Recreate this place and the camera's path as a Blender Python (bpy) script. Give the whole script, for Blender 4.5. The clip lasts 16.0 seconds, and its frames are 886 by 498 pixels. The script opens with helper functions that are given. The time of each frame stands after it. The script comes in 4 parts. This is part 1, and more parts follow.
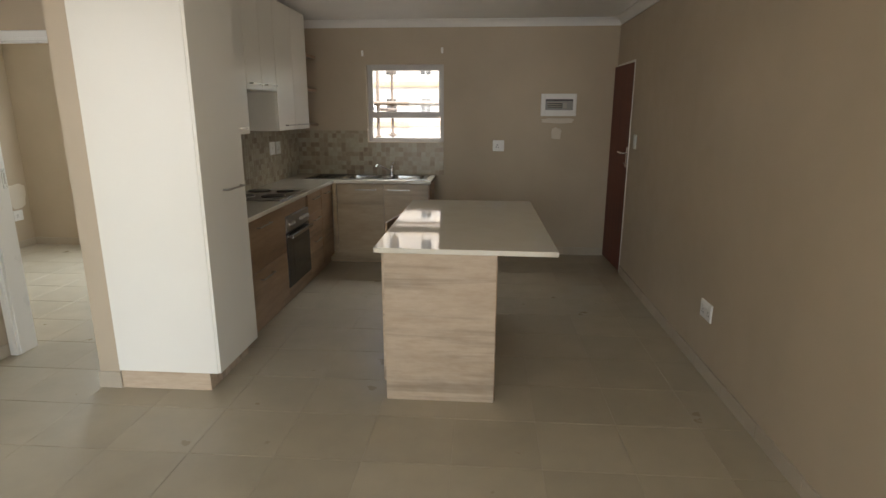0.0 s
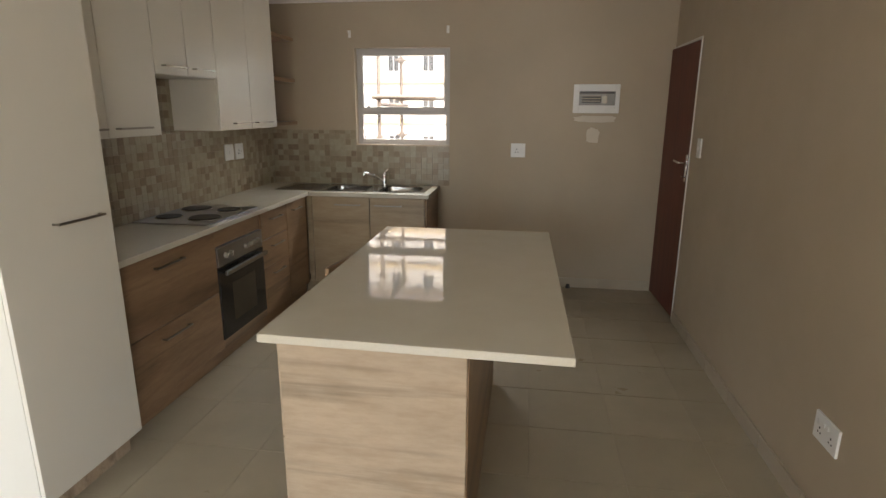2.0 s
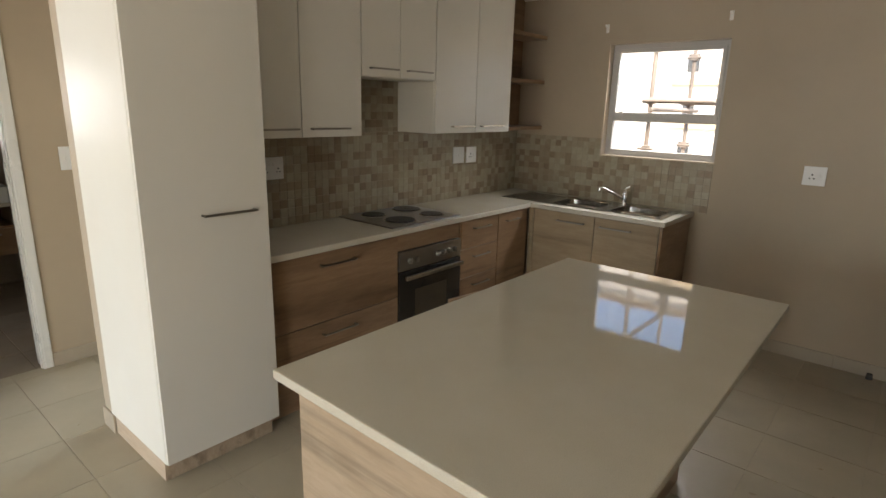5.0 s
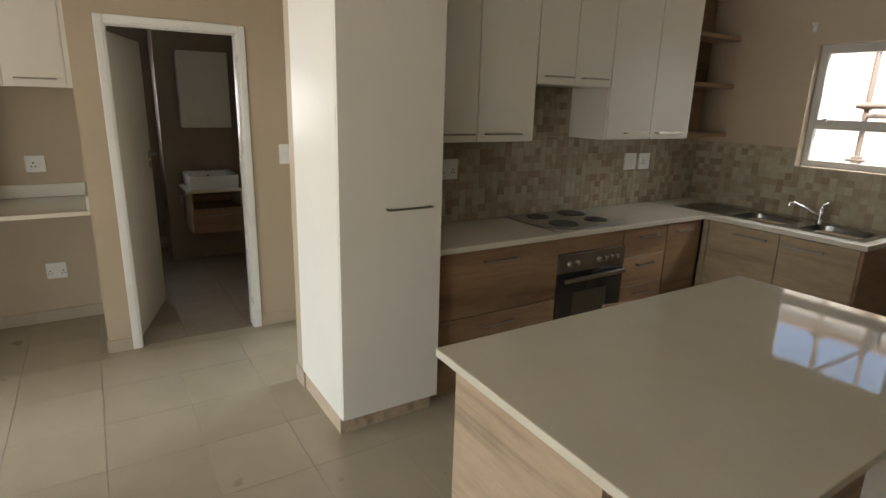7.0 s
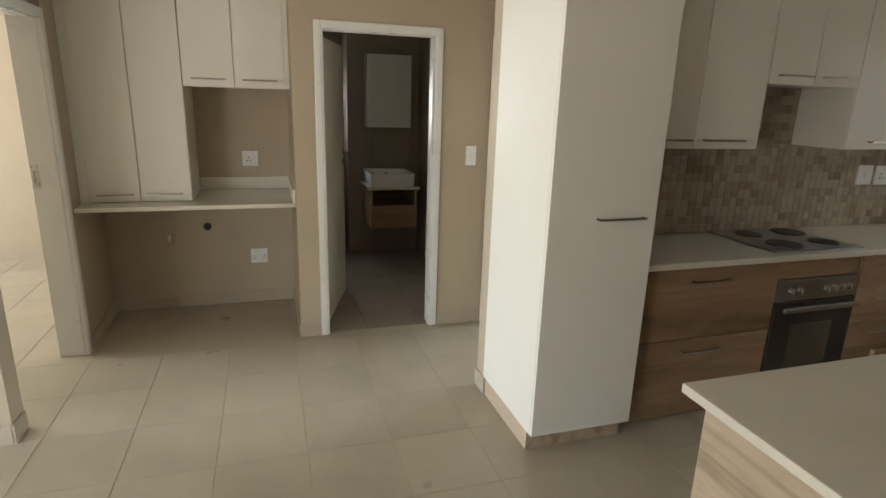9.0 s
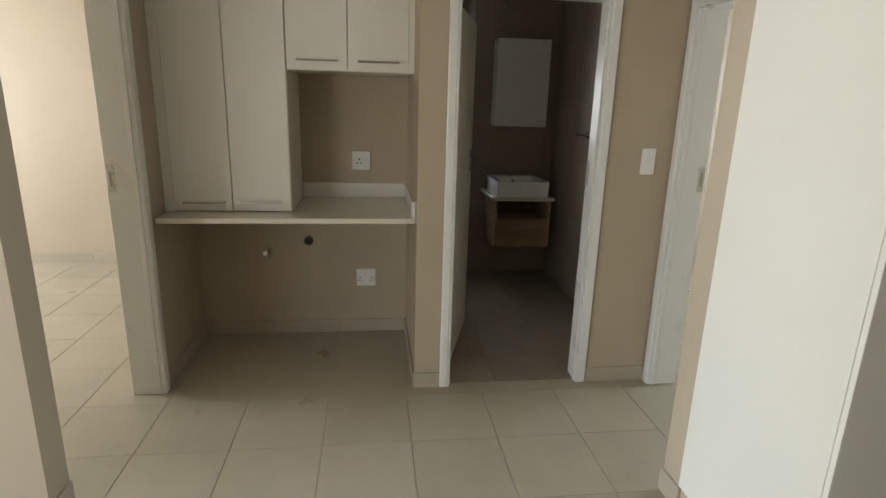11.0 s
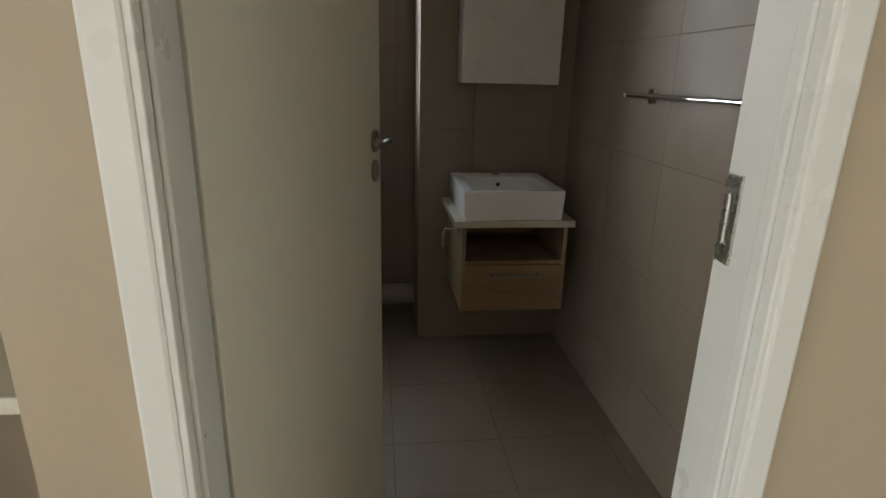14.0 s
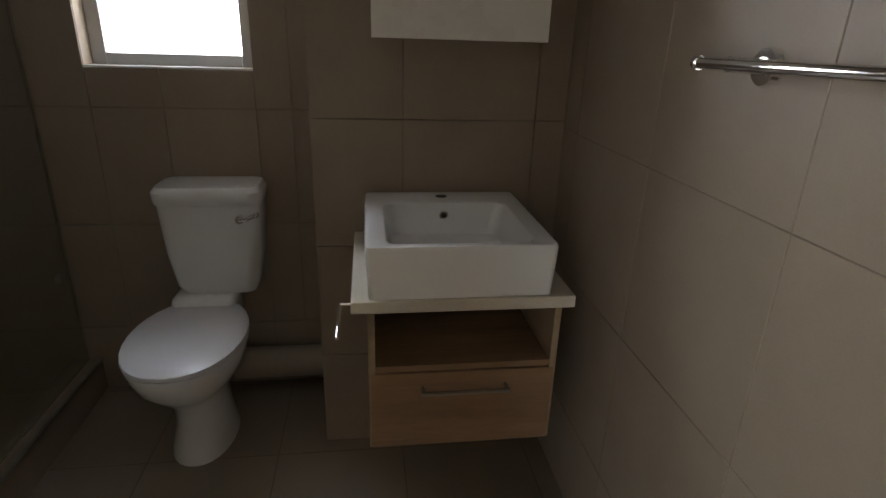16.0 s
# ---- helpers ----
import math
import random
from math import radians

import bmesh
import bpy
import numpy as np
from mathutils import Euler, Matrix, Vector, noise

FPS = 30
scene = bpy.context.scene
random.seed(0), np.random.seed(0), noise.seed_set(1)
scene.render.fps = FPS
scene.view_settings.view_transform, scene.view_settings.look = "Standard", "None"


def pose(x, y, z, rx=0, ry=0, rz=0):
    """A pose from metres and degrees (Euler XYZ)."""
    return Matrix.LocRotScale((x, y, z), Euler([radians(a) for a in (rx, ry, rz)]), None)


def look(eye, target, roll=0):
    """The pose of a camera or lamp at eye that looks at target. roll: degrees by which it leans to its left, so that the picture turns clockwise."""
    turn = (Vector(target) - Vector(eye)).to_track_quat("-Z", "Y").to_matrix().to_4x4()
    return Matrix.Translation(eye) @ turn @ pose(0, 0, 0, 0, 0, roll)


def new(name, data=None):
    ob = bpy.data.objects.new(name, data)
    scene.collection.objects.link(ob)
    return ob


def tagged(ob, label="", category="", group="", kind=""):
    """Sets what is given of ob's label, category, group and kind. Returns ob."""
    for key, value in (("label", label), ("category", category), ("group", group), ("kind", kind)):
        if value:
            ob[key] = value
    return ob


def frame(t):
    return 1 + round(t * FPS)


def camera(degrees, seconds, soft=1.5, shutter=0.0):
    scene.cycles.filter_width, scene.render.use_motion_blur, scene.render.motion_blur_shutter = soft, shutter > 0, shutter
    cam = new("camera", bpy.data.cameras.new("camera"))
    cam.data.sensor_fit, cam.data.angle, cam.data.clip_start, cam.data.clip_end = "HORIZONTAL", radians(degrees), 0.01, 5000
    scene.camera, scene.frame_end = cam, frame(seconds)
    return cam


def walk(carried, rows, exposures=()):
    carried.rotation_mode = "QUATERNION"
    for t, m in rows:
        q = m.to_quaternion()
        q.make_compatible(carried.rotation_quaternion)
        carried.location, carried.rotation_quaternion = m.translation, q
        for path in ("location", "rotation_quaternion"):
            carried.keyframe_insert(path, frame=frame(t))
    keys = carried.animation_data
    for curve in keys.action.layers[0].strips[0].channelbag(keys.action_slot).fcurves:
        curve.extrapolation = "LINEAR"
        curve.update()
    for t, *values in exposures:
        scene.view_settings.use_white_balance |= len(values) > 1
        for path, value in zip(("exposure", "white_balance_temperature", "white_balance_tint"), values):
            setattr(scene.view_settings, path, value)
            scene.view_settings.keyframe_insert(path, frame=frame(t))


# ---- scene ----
cam = camera(77.2, 16.0)
PATH = [
    (0, (0.501, 0.557, 1.594), (0.357, 2.493, 1.113), 0.1),
    (0.5, (0.543, 0.929, 1.584), (0.41, 2.865, 1.099), -0.0),
    (1, (0.612, 1.242, 1.588), (0.473, 3.177, 1.103), -0.1),
    (1.5, (0.678, 1.561, 1.588), (0.506, 3.493, 1.101), 0.2),
    (2, (0.729, 1.858, 1.575), (0.443, 3.776, 1.086), 0.3),
    (2.5, (0.74, 2.162, 1.571), (0.336, 4.058, 1.079), 0.4),
    (3, (0.74, 2.39, 1.567), (0.192, 4.249, 1.074), 0.6),
    (3.5, (0.794, 2.568, 1.573), (0.034, 4.349, 1.072), 0.8),
    (3.7, (0.827, 2.609, 1.567), (-0.026, 4.348, 1.067), 0.8),
    (5.8, (1.294, 2.586, 1.627), (-0.129, 3.896, 1.119), 1.5),
    (6, (1.298, 2.581, 1.63), (-0.166, 3.844, 1.119), 1.4),
    (6.5, (1.293, 2.554, 1.635), (-0.265, 3.699, 1.123), 1.5),
    (7, (1.28, 2.515, 1.644), (-0.355, 3.544, 1.129), 1.6),
    (7.5, (1.247, 2.47, 1.649), (-0.453, 3.387, 1.131), 1.7),
    (8, (1.209, 2.423, 1.652), (-0.548, 3.223, 1.13), 1.7),
    (8.5, (1.136, 2.364, 1.643), (-0.666, 3.056, 1.121), 1.7),
    (9, (1.039, 2.292, 1.635), (-0.8, 2.878, 1.111), 1.8),
    (9.5, (0.925, 2.218, 1.623), (-0.94, 2.71, 1.094), 1.8),
    (10, (0.714, 2.198, 1.594), (-1.173, 2.598, 1.064), 1.8),
    (10.2, (0.599, 2.204, 1.577), (-1.298, 2.56, 1.052), 1.8),
    (12.3, (-0.879, 2.396, 1.455), (-2.799, 2.599, 0.933), 2.0),
    (12.5, (-1.041, 2.452, 1.434), (-2.961, 2.651, 0.913), 2.3),
    (13, (-1.366, 2.588, 1.414), (-3.286, 2.786, 0.889), 2.1),
    (13.5, (-1.73, 2.743, 1.385), (-3.64, 2.966, 0.834), 1.9),
    (14, (-2.042, 2.876, 1.362), (-3.937, 3.108, 0.765), 1.4),
    (14.5, (-2.366, 2.986, 1.341), (-4.239, 3.236, 0.686), 1.8),
    (15, (-2.67, 3.112, 1.322), (-4.529, 3.381, 0.636), 2.0),
    (15.5, (-2.927, 3.209, 1.33), (-4.783, 3.474, 0.634), 2.0),
    (16, (-3.148, 3.243, 1.334), (-5.0, 3.505, 0.627), 1.8),
]
walk(cam, [(t, look(eye, target, roll)) for t, eye, target, roll in PATH], [
    (0, 1.75, 6700, 12), (1, 1.8, 6700, 12), (1.5, 1.98, 6750, 13), (3.5, 2.35, 6750, 13), (6, 1.97, 6750, 11), (7, 1.93, 6750, 11), (8.5, 2.05, 6750, 11), (9.5, 1.82, 6450, 8),
    (10, 1.68, 6450, 8), (12.5, 1.88, 6400, 8), (13.5, 2.05, 6350, 8), (14.5, 2.5, 6400, 9), (15.2, 2.58, 6450, 12), (16, 2.7, 6350, 14)])

# ---- light ----
world = bpy.data.worlds.new("world")
scene.world = world
world.use_nodes = True
wn = world.node_tree
sky = wn.nodes.new("ShaderNodeTexSky")
sky.sky_type, sky.sun_disc = "NISHITA", False
sky.sun_elevation, sky.sun_rotation = radians(58), radians(144)
wn.nodes["Background"].inputs[1].default_value = 0.15
wn.links.new(sky.outputs[0], wn.nodes["Background"].inputs[0])


def lamp(name, kind, m, **values):
    data = bpy.data.lights.new(name, kind)
    for key, value in values.items():
        if key == "energy":
            data.energy = value
        elif key == "color":
            data.color = value
        elif key == "angle":
            data.angle = value
        elif key == "size":
            data.shape, data.size, data.size_y = "RECTANGLE", value[0], value[1]
    ob = new(name, data)
    ob.matrix_world = m
    return ob


# the sun stands before the living room's glass doors, which open to the front and the side
lamp("sun", "SUN", look((2.6, -3.6, 7.2), (0, 0, 0)), energy=5.0, angle=radians(0.53), color=(1.0, 0.94, 0.85))
# daylight in the openings that are never looked out of, besides one kitchen fill lamp
lamp("side_door_daylight", "AREA", pose(1.93, -0.9, 1.08, 90, 0, 90), energy=15, size=(2.2, 2.0), color=(0.9, 0.95, 1.0))
lamp("front_door_daylight", "AREA", pose(-0.48, -2.52, 1.08, 90), energy=18, size=(2.3, 2.05), color=(0.74, 0.87, 1.0))
lamp("bedroom_front_daylight", "AREA", pose(-3.6, -2.52, 1.5, 90), energy=36, size=(1.5, 1.1), color=(0.86, 0.93, 1.0))
lamp("bedroom_back_daylight", "AREA", pose(-3.1, 6.86, 1.5, -90), energy=26, size=(1.3, 1.1), color=(0.74, 0.87, 1.0))
# unseen fill lamp added outside above the window to brighten the kitchen
lamp("kitchen_fill_lamp", "AREA", pose(-0.39, 7.7, 2.95, -52), energy=36, size=(2.2, 0.9), color=(0.95, 0.97, 1.0))
lamp("bathroom_daylight", "AREA", pose(-5.33, 2.6, 1.55, 90, 0, -90), energy=2.1, size=(0.5, 0.66), color=(0.92, 0.96, 1.0))


# ---- materials ----
class Nodes:
    def __init__(self, name):
        self.mat = bpy.data.materials.new(name)
        self.mat.use_nodes = True
        self.tree = self.mat.node_tree
        self.bsdf = self.tree.nodes["Principled BSDF"]

    def add(self, kind, **inputs):
        node = self.tree.nodes.new(kind)
        for key, value in inputs.items():
            slot = node.inputs[key.replace("_", " ")]
            if isinstance(value, bpy.types.NodeSocket):
                self.tree.links.new(value, slot)
            else:
                slot.default_value = value
        return node

    def link(self, a, b):
        self.tree.links.new(a, b)

    def coords(self, scale=(1, 1, 1)):
        geo = self.tree.nodes.new("ShaderNodeNewGeometry")
        m = self.tree.nodes.new("ShaderNodeMapping")
        m.inputs["Scale"].default_value = scale
        self.link(geo.outputs["Position"], m.inputs["Vector"])
        return m.outputs[0]

    def ramp(self, fac, stops):
        node = self.tree.nodes.new("ShaderNodeValToRGB")
        els = node.color_ramp.elements
        for at, color in stops[1:-1]:
            els.new(at)
        els[0].position, els[len(els) - 1].position = stops[0][0], stops[-1][0]
        for k, (at, color) in enumerate(stops):
            els[k].color = (*color, 1) if len(color) == 3 else color
        self.link(fac, node.inputs[0])
        return node.outputs[0]

    def mix(self, fac, a, b, blend="MIX"):
        node = self.tree.nodes.new("ShaderNodeMix")
        node.data_type, node.blend_type = "RGBA", blend
        for value, slot in ((fac, node.inputs[0]), (a, node.inputs[6]), (b, node.inputs[7])):
            if isinstance(value, bpy.types.NodeSocket):
                self.link(value, slot)
            else:
                slot.default_value = value if not isinstance(value, tuple) or len(value) == 4 else (*value, 1)
        return node.outputs[2]

    def bump(self, height, strength, distance=0.002):
        node = self.tree.nodes.new("ShaderNodeBump")
        node.inputs["Strength"].default_value, node.inputs["Distance"].default_value = strength, distance
        self.link(height, node.inputs["Height"])
        self.link(node.outputs[0], self.bsdf.inputs["Normal"])

    def noise(self, scale, detail=4.0, stretch=(1, 1, 1), rough=0.55):
        return self.add("ShaderNodeTexNoise", Vector=self.coords(stretch), Scale=scale, Detail=detail, Roughness=rough).outputs[0]

    def set(self, **values):
        for key, value in values.items():
            slot = self.bsdf.inputs[key.replace("_", " ")]
            if isinstance(value, bpy.types.NodeSocket):
                self.link(value, slot)
            else:
                slot.default_value = (*value, 1) if isinstance(value, tuple) and len(value) == 3 else value
        return self.mat


def paint(name, color, rough=0.55, vary=0.06, grain=220.0, relief=0.12, spec=0.4):
    """Rolled paint: faint blotches and a fine orange-peel relief."""
    n = Nodes(name)
    dark = tuple(c * (1 - vary) for c in color)
    light = tuple(min(1.0, c * (1 + vary)) for c in color)
    base = n.ramp(n.noise(1.7, 5), [(0.3, dark), (0.7, light)])
    fine = n.noise(grain, 3)
    n.bump(fine, relief)
    streak = n.noise(7.0, 4)
    rmap = n.ramp(streak, [(0.25, (rough - 0.06,) * 3), (0.75, (rough + 0.08,) * 3)])
    return n.set(Base_Color=base, Roughness=rmap, Specular_IOR_Level=spec)


def wood(name, stretch, light, mid, dark, rough=0.42, vein=0.5):
    """Laminate with a printed oak grain along the axis that stretch leaves long."""
    n = Nodes(name)
    oi = n.tree.nodes.new("ShaderNodeObjectInfo")
    geo = n.tree.nodes.new("ShaderNodeNewGeometry")
    shift = n.add("ShaderNodeVectorMath")
    shift.operation = "MULTIPLY_ADD"
    comb = n.add("ShaderNodeCombineXYZ", X=oi.outputs["Random"], Y=oi.outputs["Random"], Z=oi.outputs["Random"])
    n.link(comb.outputs[0], shift.inputs[0])
    shift.inputs[1].default_value = (3.7, 5.1, 2.3)
    n.link(geo.outputs["Position"], shift.inputs[2])
    m = n.tree.nodes.new("ShaderNodeMapping")
    m.inputs["Scale"].default_value = stretch
    n.link(shift.outputs[0], m.inputs["Vector"])
    warp = n.add("ShaderNodeTexNoise", Vector=m.outputs[0], Scale=1.2, Detail=3.0)
    big = n.add("ShaderNodeTexNoise", Vector=m.outputs[0], Scale=2.2, Detail=6.0, Roughness=0.6, Distortion=0.5)
    fine = n.add("ShaderNodeTexNoise", Vector=m.outputs[0], Scale=22.0, Detail=4.0, Roughness=0.7)
    m2 = n.tree.nodes.new("ShaderNodeMapping")
    m2.inputs["Scale"].default_value = tuple(k * (0.45 if k < 1 else 2.2) for k in stretch)
    n.link(shift.outputs[0], m2.inputs["Vector"])
    wave = n.add("ShaderNodeTexNoise", Vector=m2.outputs[0], Scale=2.4, Detail=5.0, Roughness=0.6, Distortion=0.3)
    base = n.ramp(big.outputs[0], [(0.3, mid), (0.52, light), (0.72, mid)])
    veins = n.ramp(wave.outputs[0], [(0.36, (1 - vein,) * 3), (0.47, (1, 1, 1))])
    lines = n.mix(0.75, base, veins, "MULTIPLY")
    grain = n.ramp(fine.outputs[0], [(0.35, dark), (0.6, (1, 1, 1))])
    col = n.mix(0.28, lines, n.mix(1.0, lines, grain, "MULTIPLY"))
    n.bump(fine.outputs[0], 0.08, 0.001)
    return n.set(Base_Color=col, Roughness=rough, Specular_IOR_Level=0.4)


def tile_mat(name, color, vary, rough, patch=0.12, spec=0.5):
    """Ceramic with a cloudy printed pattern and a shade of its own for each piece."""
    n = Nodes(name)
    oi = n.tree.nodes.new("ShaderNodeObjectInfo")
    isl = n.tree.nodes.new("ShaderNodeNewGeometry")
    both = n.add("ShaderNodeMath")
    both.operation = "FRACT"
    add = n.add("ShaderNodeMath")
    add.operation = "ADD"
    n.link(oi.outputs["Random"], add.inputs[0])
    n.link(isl.outputs["Random Per Island"], add.inputs[1])
    n.link(add.outputs[0], both.inputs[0])
    lo = tuple(c * (1 - vary) for c in color)
    hi = tuple(min(1, c * (1 + vary)) for c in color)
    base = n.ramp(both.outputs[0], [(0.0, lo), (1.0, hi)])
    cloud = n.ramp(n.noise(3.5, 6, rough=0.6), [(0.3, (1 - patch,) * 3), (0.7, (1, 1, 1))])
    speck = n.ramp(n.noise(260, 2), [(0.3, (0.95, 0.945, 0.93)), (0.7, (1, 1, 1))])
    col = n.mix(1.0, n.mix(1.0, base, cloud, "MULTIPLY"), speck, "MULTIPLY")
    r = n.ramp(n.noise(5, 5), [(0.3, (rough - 0.06,) * 3), (0.7, (rough + 0.1,) * 3)])
    n.bump(n.noise(14, 2), 0.04, 0.002)
    return n.set(Base_Color=col, Roughness=r, Specular_IOR_Level=spec)


def mosaic_mat(name):
    n = Nodes(name)
    oi = n.tree.nodes.new("ShaderNodeObjectInfo")
    isl = n.tree.nodes.new("ShaderNodeNewGeometry")
    add = n.add("ShaderNodeMath")
    add.operation = "ADD"
    n.link(oi.outputs["Random"], add.inputs[0])
    n.link(isl.outputs["Random Per Island"], add.inputs[1])
    fr = n.add("ShaderNodeMath")
    fr.operation = "FRACT"
    n.link(add.outputs[0], fr.inputs[0])
    ramp = n.ramp(fr.outputs[0], [(0.0, (0.26, 0.195, 0.13)), (0.12, (0.31, 0.245, 0.165)), (0.3, (0.375, 0.315, 0.22)), (0.55, (0.42, 0.37, 0.265)), (0.8, (0.45, 0.405, 0.3)), (0.97, (0.33, 0.265, 0.18))])
    cloud = n.ramp(n.noise(30, 4), [(0.3, (0.85, 0.84, 0.82)), (0.7, (1, 1, 1))])
    n.bump(n.noise(40, 2), 0.06, 0.001)
    return n.set(Base_Color=n.mix(1.0, ramp, cloud, "MULTIPLY"), Roughness=0.32, Specular_IOR_Level=0.45)


def metal(name, color, rough, brushed=None):
    n = Nodes(name)
    fine = n.noise(140, 3, brushed or (1, 1, 1))
    r = n.ramp(fine, [(0.3, (max(0.02, rough - 0.02),) * 3), (0.7, (rough + 0.03,) * 3)])
    if brushed:
        n.bump(fine, 0.08, 0.0005)
    return n.set(Base_Color=color, Metallic=1.0, Roughness=r)


def glass(name, tint=(1, 1, 1), rough=0.0):
    n = Nodes(name)
    r = n.ramp(n.noise(4, 3), [(0.4, (rough,) * 3), (0.8, (rough + 0.02,) * 3)])
    return n.set(Base_Color=tint, Roughness=r, Transmission_Weight=1.0, IOR=1.45)


WALL = paint("beige_wall_paint", (0.455, 0.374, 0.27), 0.5, 0.05)
CEIL = paint("ceiling_white", (0.78, 0.76, 0.72), 0.8, 0.03)
WHITE = paint("white_enamel", (0.78, 0.765, 0.72), 0.3, 0.02, 400, 0.04)
FRAME = paint("door_frame_enamel", (0.74, 0.73, 0.69), 0.3, 0.015, 400, 0.03)
BOARD = paint("cream_board", (0.745, 0.715, 0.635), 0.34, 0.02, 500, 0.03)
EDGE = paint("board_edging", (0.66, 0.64, 0.58), 0.4, 0.03)
DOORP = paint("painted_door", (0.74, 0.695, 0.595), 0.4, 0.03, 160, 0.06)
PLAST = paint("white_plastic", (0.8, 0.79, 0.76), 0.3, 0.01, 500, 0.02)
PATCH = paint("filler_plaster", (0.66, 0.6, 0.5), 0.8, 0.1, 60, 0.3)
DARK = paint("dark_void", (0.02, 0.018, 0.016), 0.6, 0.05)
# white window frames, greyed in the colour for their shade against the daylight
ALU = paint("shaded_white_aluminium", (0.52, 0.5, 0.47), 0.35, 0.03, 400, 0.04)
SMOKE = paint("smoked_plastic", (0.3, 0.29, 0.27), 0.15, 0.04, 400, 0.02)
FARPANE = paint("distant_pane", (0.06, 0.06, 0.06), 0.15, 0.1)
RUST = paint("rusty_scaffold_tube", (0.17, 0.14, 0.115), 0.7, 0.3, 60, 0.3)
GREYP = paint("tinted_cover", (0.09, 0.085, 0.08), 0.2, 0.05)
FLOOR = tile_mat("floor_ceramic", (0.425, 0.372, 0.272), 0.05, 0.33)
BFLOOR = tile_mat("bathroom_floor_ceramic", (0.3, 0.245, 0.185), 0.04, 0.4)
BTILE = tile_mat("bathroom_wall_ceramic", (0.335, 0.272, 0.205), 0.04, 0.45)
SKIRT = tile_mat("skirting_ceramic", (0.47, 0.402, 0.308), 0.05, 0.35)
GROUT = paint("grout", (0.43, 0.38, 0.295), 0.9, 0.1, 120, 0.3)
BGROUT = paint("bathroom_grout", (0.23, 0.187, 0.14), 0.9, 0.1, 120, 0.3)
MGROUT = paint("mosaic_grout", (0.385, 0.325, 0.235), 0.85, 0.1, 120, 0.3)
MOSAIC = mosaic_mat("mosaic_stone")
WOOD_X = wood("oak_laminate_x", (0.35, 2.6, 2.0), (0.42, 0.32, 0.205), (0.34, 0.245, 0.15), (0.6, 0.5, 0.4), 0.3, 0.28)
# darker and redder than the other two laminates, grain along y
WOOD_Y = wood("dark_laminate_y", (2.4, 0.3, 1.7), (0.34, 0.22, 0.127), (0.2, 0.12, 0.065), (0.55, 0.45, 0.38), 0.32)
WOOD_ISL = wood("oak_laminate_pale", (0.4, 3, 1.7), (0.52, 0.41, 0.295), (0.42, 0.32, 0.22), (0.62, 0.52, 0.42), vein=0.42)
MAHOG = wood("mahogany_veneer", (7, 7, 0.4), (0.17, 0.045, 0.026), (0.125, 0.033, 0.02), (0.5, 0.4, 0.35), 0.5, 0.25)
STEEL = metal("brushed_steel", (0.4, 0.39, 0.37), 0.2, (1, 12, 12))
PANELS = metal("dark_brushed_steel", (0.36, 0.34, 0.31), 0.3, (1, 12, 12))
ZINC = metal("zinc_plate", (0.62, 0.63, 0.6), 0.28)
CHROME = metal("chrome", (0.8, 0.8, 0.8), 0.06)
SATIN = metal("satin_nickel", (0.36, 0.335, 0.29), 0.3)
BLACKM = metal("hotplate_iron", (0.06, 0.055, 0.05), 0.42)
OVENG = paint("oven_black_glass", (0.028, 0.024, 0.02), 0.14, 0.02, 500, 0.0, 0.6)
OVENW = paint("smoked_brown_glass", (0.075, 0.06, 0.042), 0.16, 0.25, 30, 0.0, 0.5)
CERAM = paint("sanitary_ceramic", (0.82, 0.82, 0.81), 0.1, 0.01, 500, 0.0, 0.6)
SEATP = paint("seat_plastic", (0.8, 0.81, 0.83), 0.2, 0.01, 500, 0.0, 0.5)
PANE = glass("window_glass")
SHOWERG = glass("shower_glass", (0.8, 0.86, 0.84))
FACADE = paint("sunlit_plaster", (0.46, 0.36, 0.22), 0.9, 0.08, 30, 0.3)
FACADE2 = paint("pale_plaster", (0.52, 0.49, 0.44), 0.9, 0.06, 30, 0.3)
SOIL = paint("building_sand", (0.4, 0.33, 0.25), 0.95, 0.15, 8, 0.6)
ROOFM = paint("roof_concrete", (0.26, 0.2, 0.17), 0.9, 0.1, 20, 0.4)
COUNTER = None


def stone(name):
    """Polished engineered stone: cream with fine speckle."""
    n = Nodes(name)
    speck = n.ramp(n.noise(420, 2), [(0.36, (0.6, 0.56, 0.465)), (0.46, (0.65, 0.61, 0.51)), (0.66, (0.685, 0.65, 0.55))])
    cloud = n.ramp(n.noise(6, 4), [(0.3, (0.95, 0.94, 0.92)), (0.7, (1, 1, 1))])
    r = n.ramp(n.noise(9, 4), [(0.3, (0.03,) * 3), (0.7, (0.05,) * 3)])
    return n.set(Base_Color=n.mix(1.0, speck, cloud, "MULTIPLY"), Roughness=r, Specular_IOR_Level=0.5)


COUNTER = stone("cream_quartz")


# ---- building helpers ----
def box(bm, x0, x1, y0, y1, z0, z1, bevel=0.0, seg=2):
    m = Matrix.LocRotScale(((x0 + x1) / 2, (y0 + y1) / 2, (z0 + z1) / 2), None, (abs(x1 - x0), abs(y1 - y0), abs(z1 - z0)))
    made = bmesh.ops.create_cube(bm, size=1, matrix=m)
    if bevel:
        edges = {e for v in made["verts"] for e in v.link_edges}
        bmesh.ops.bevel(bm, geom=list(edges), offset=bevel, segments=seg, affect="EDGES", profile=0.5)
    return bm


def boxed(*dims, bevel=0.0, seg=2):
    return box(bmesh.new(), *dims, bevel=bevel, seg=seg)


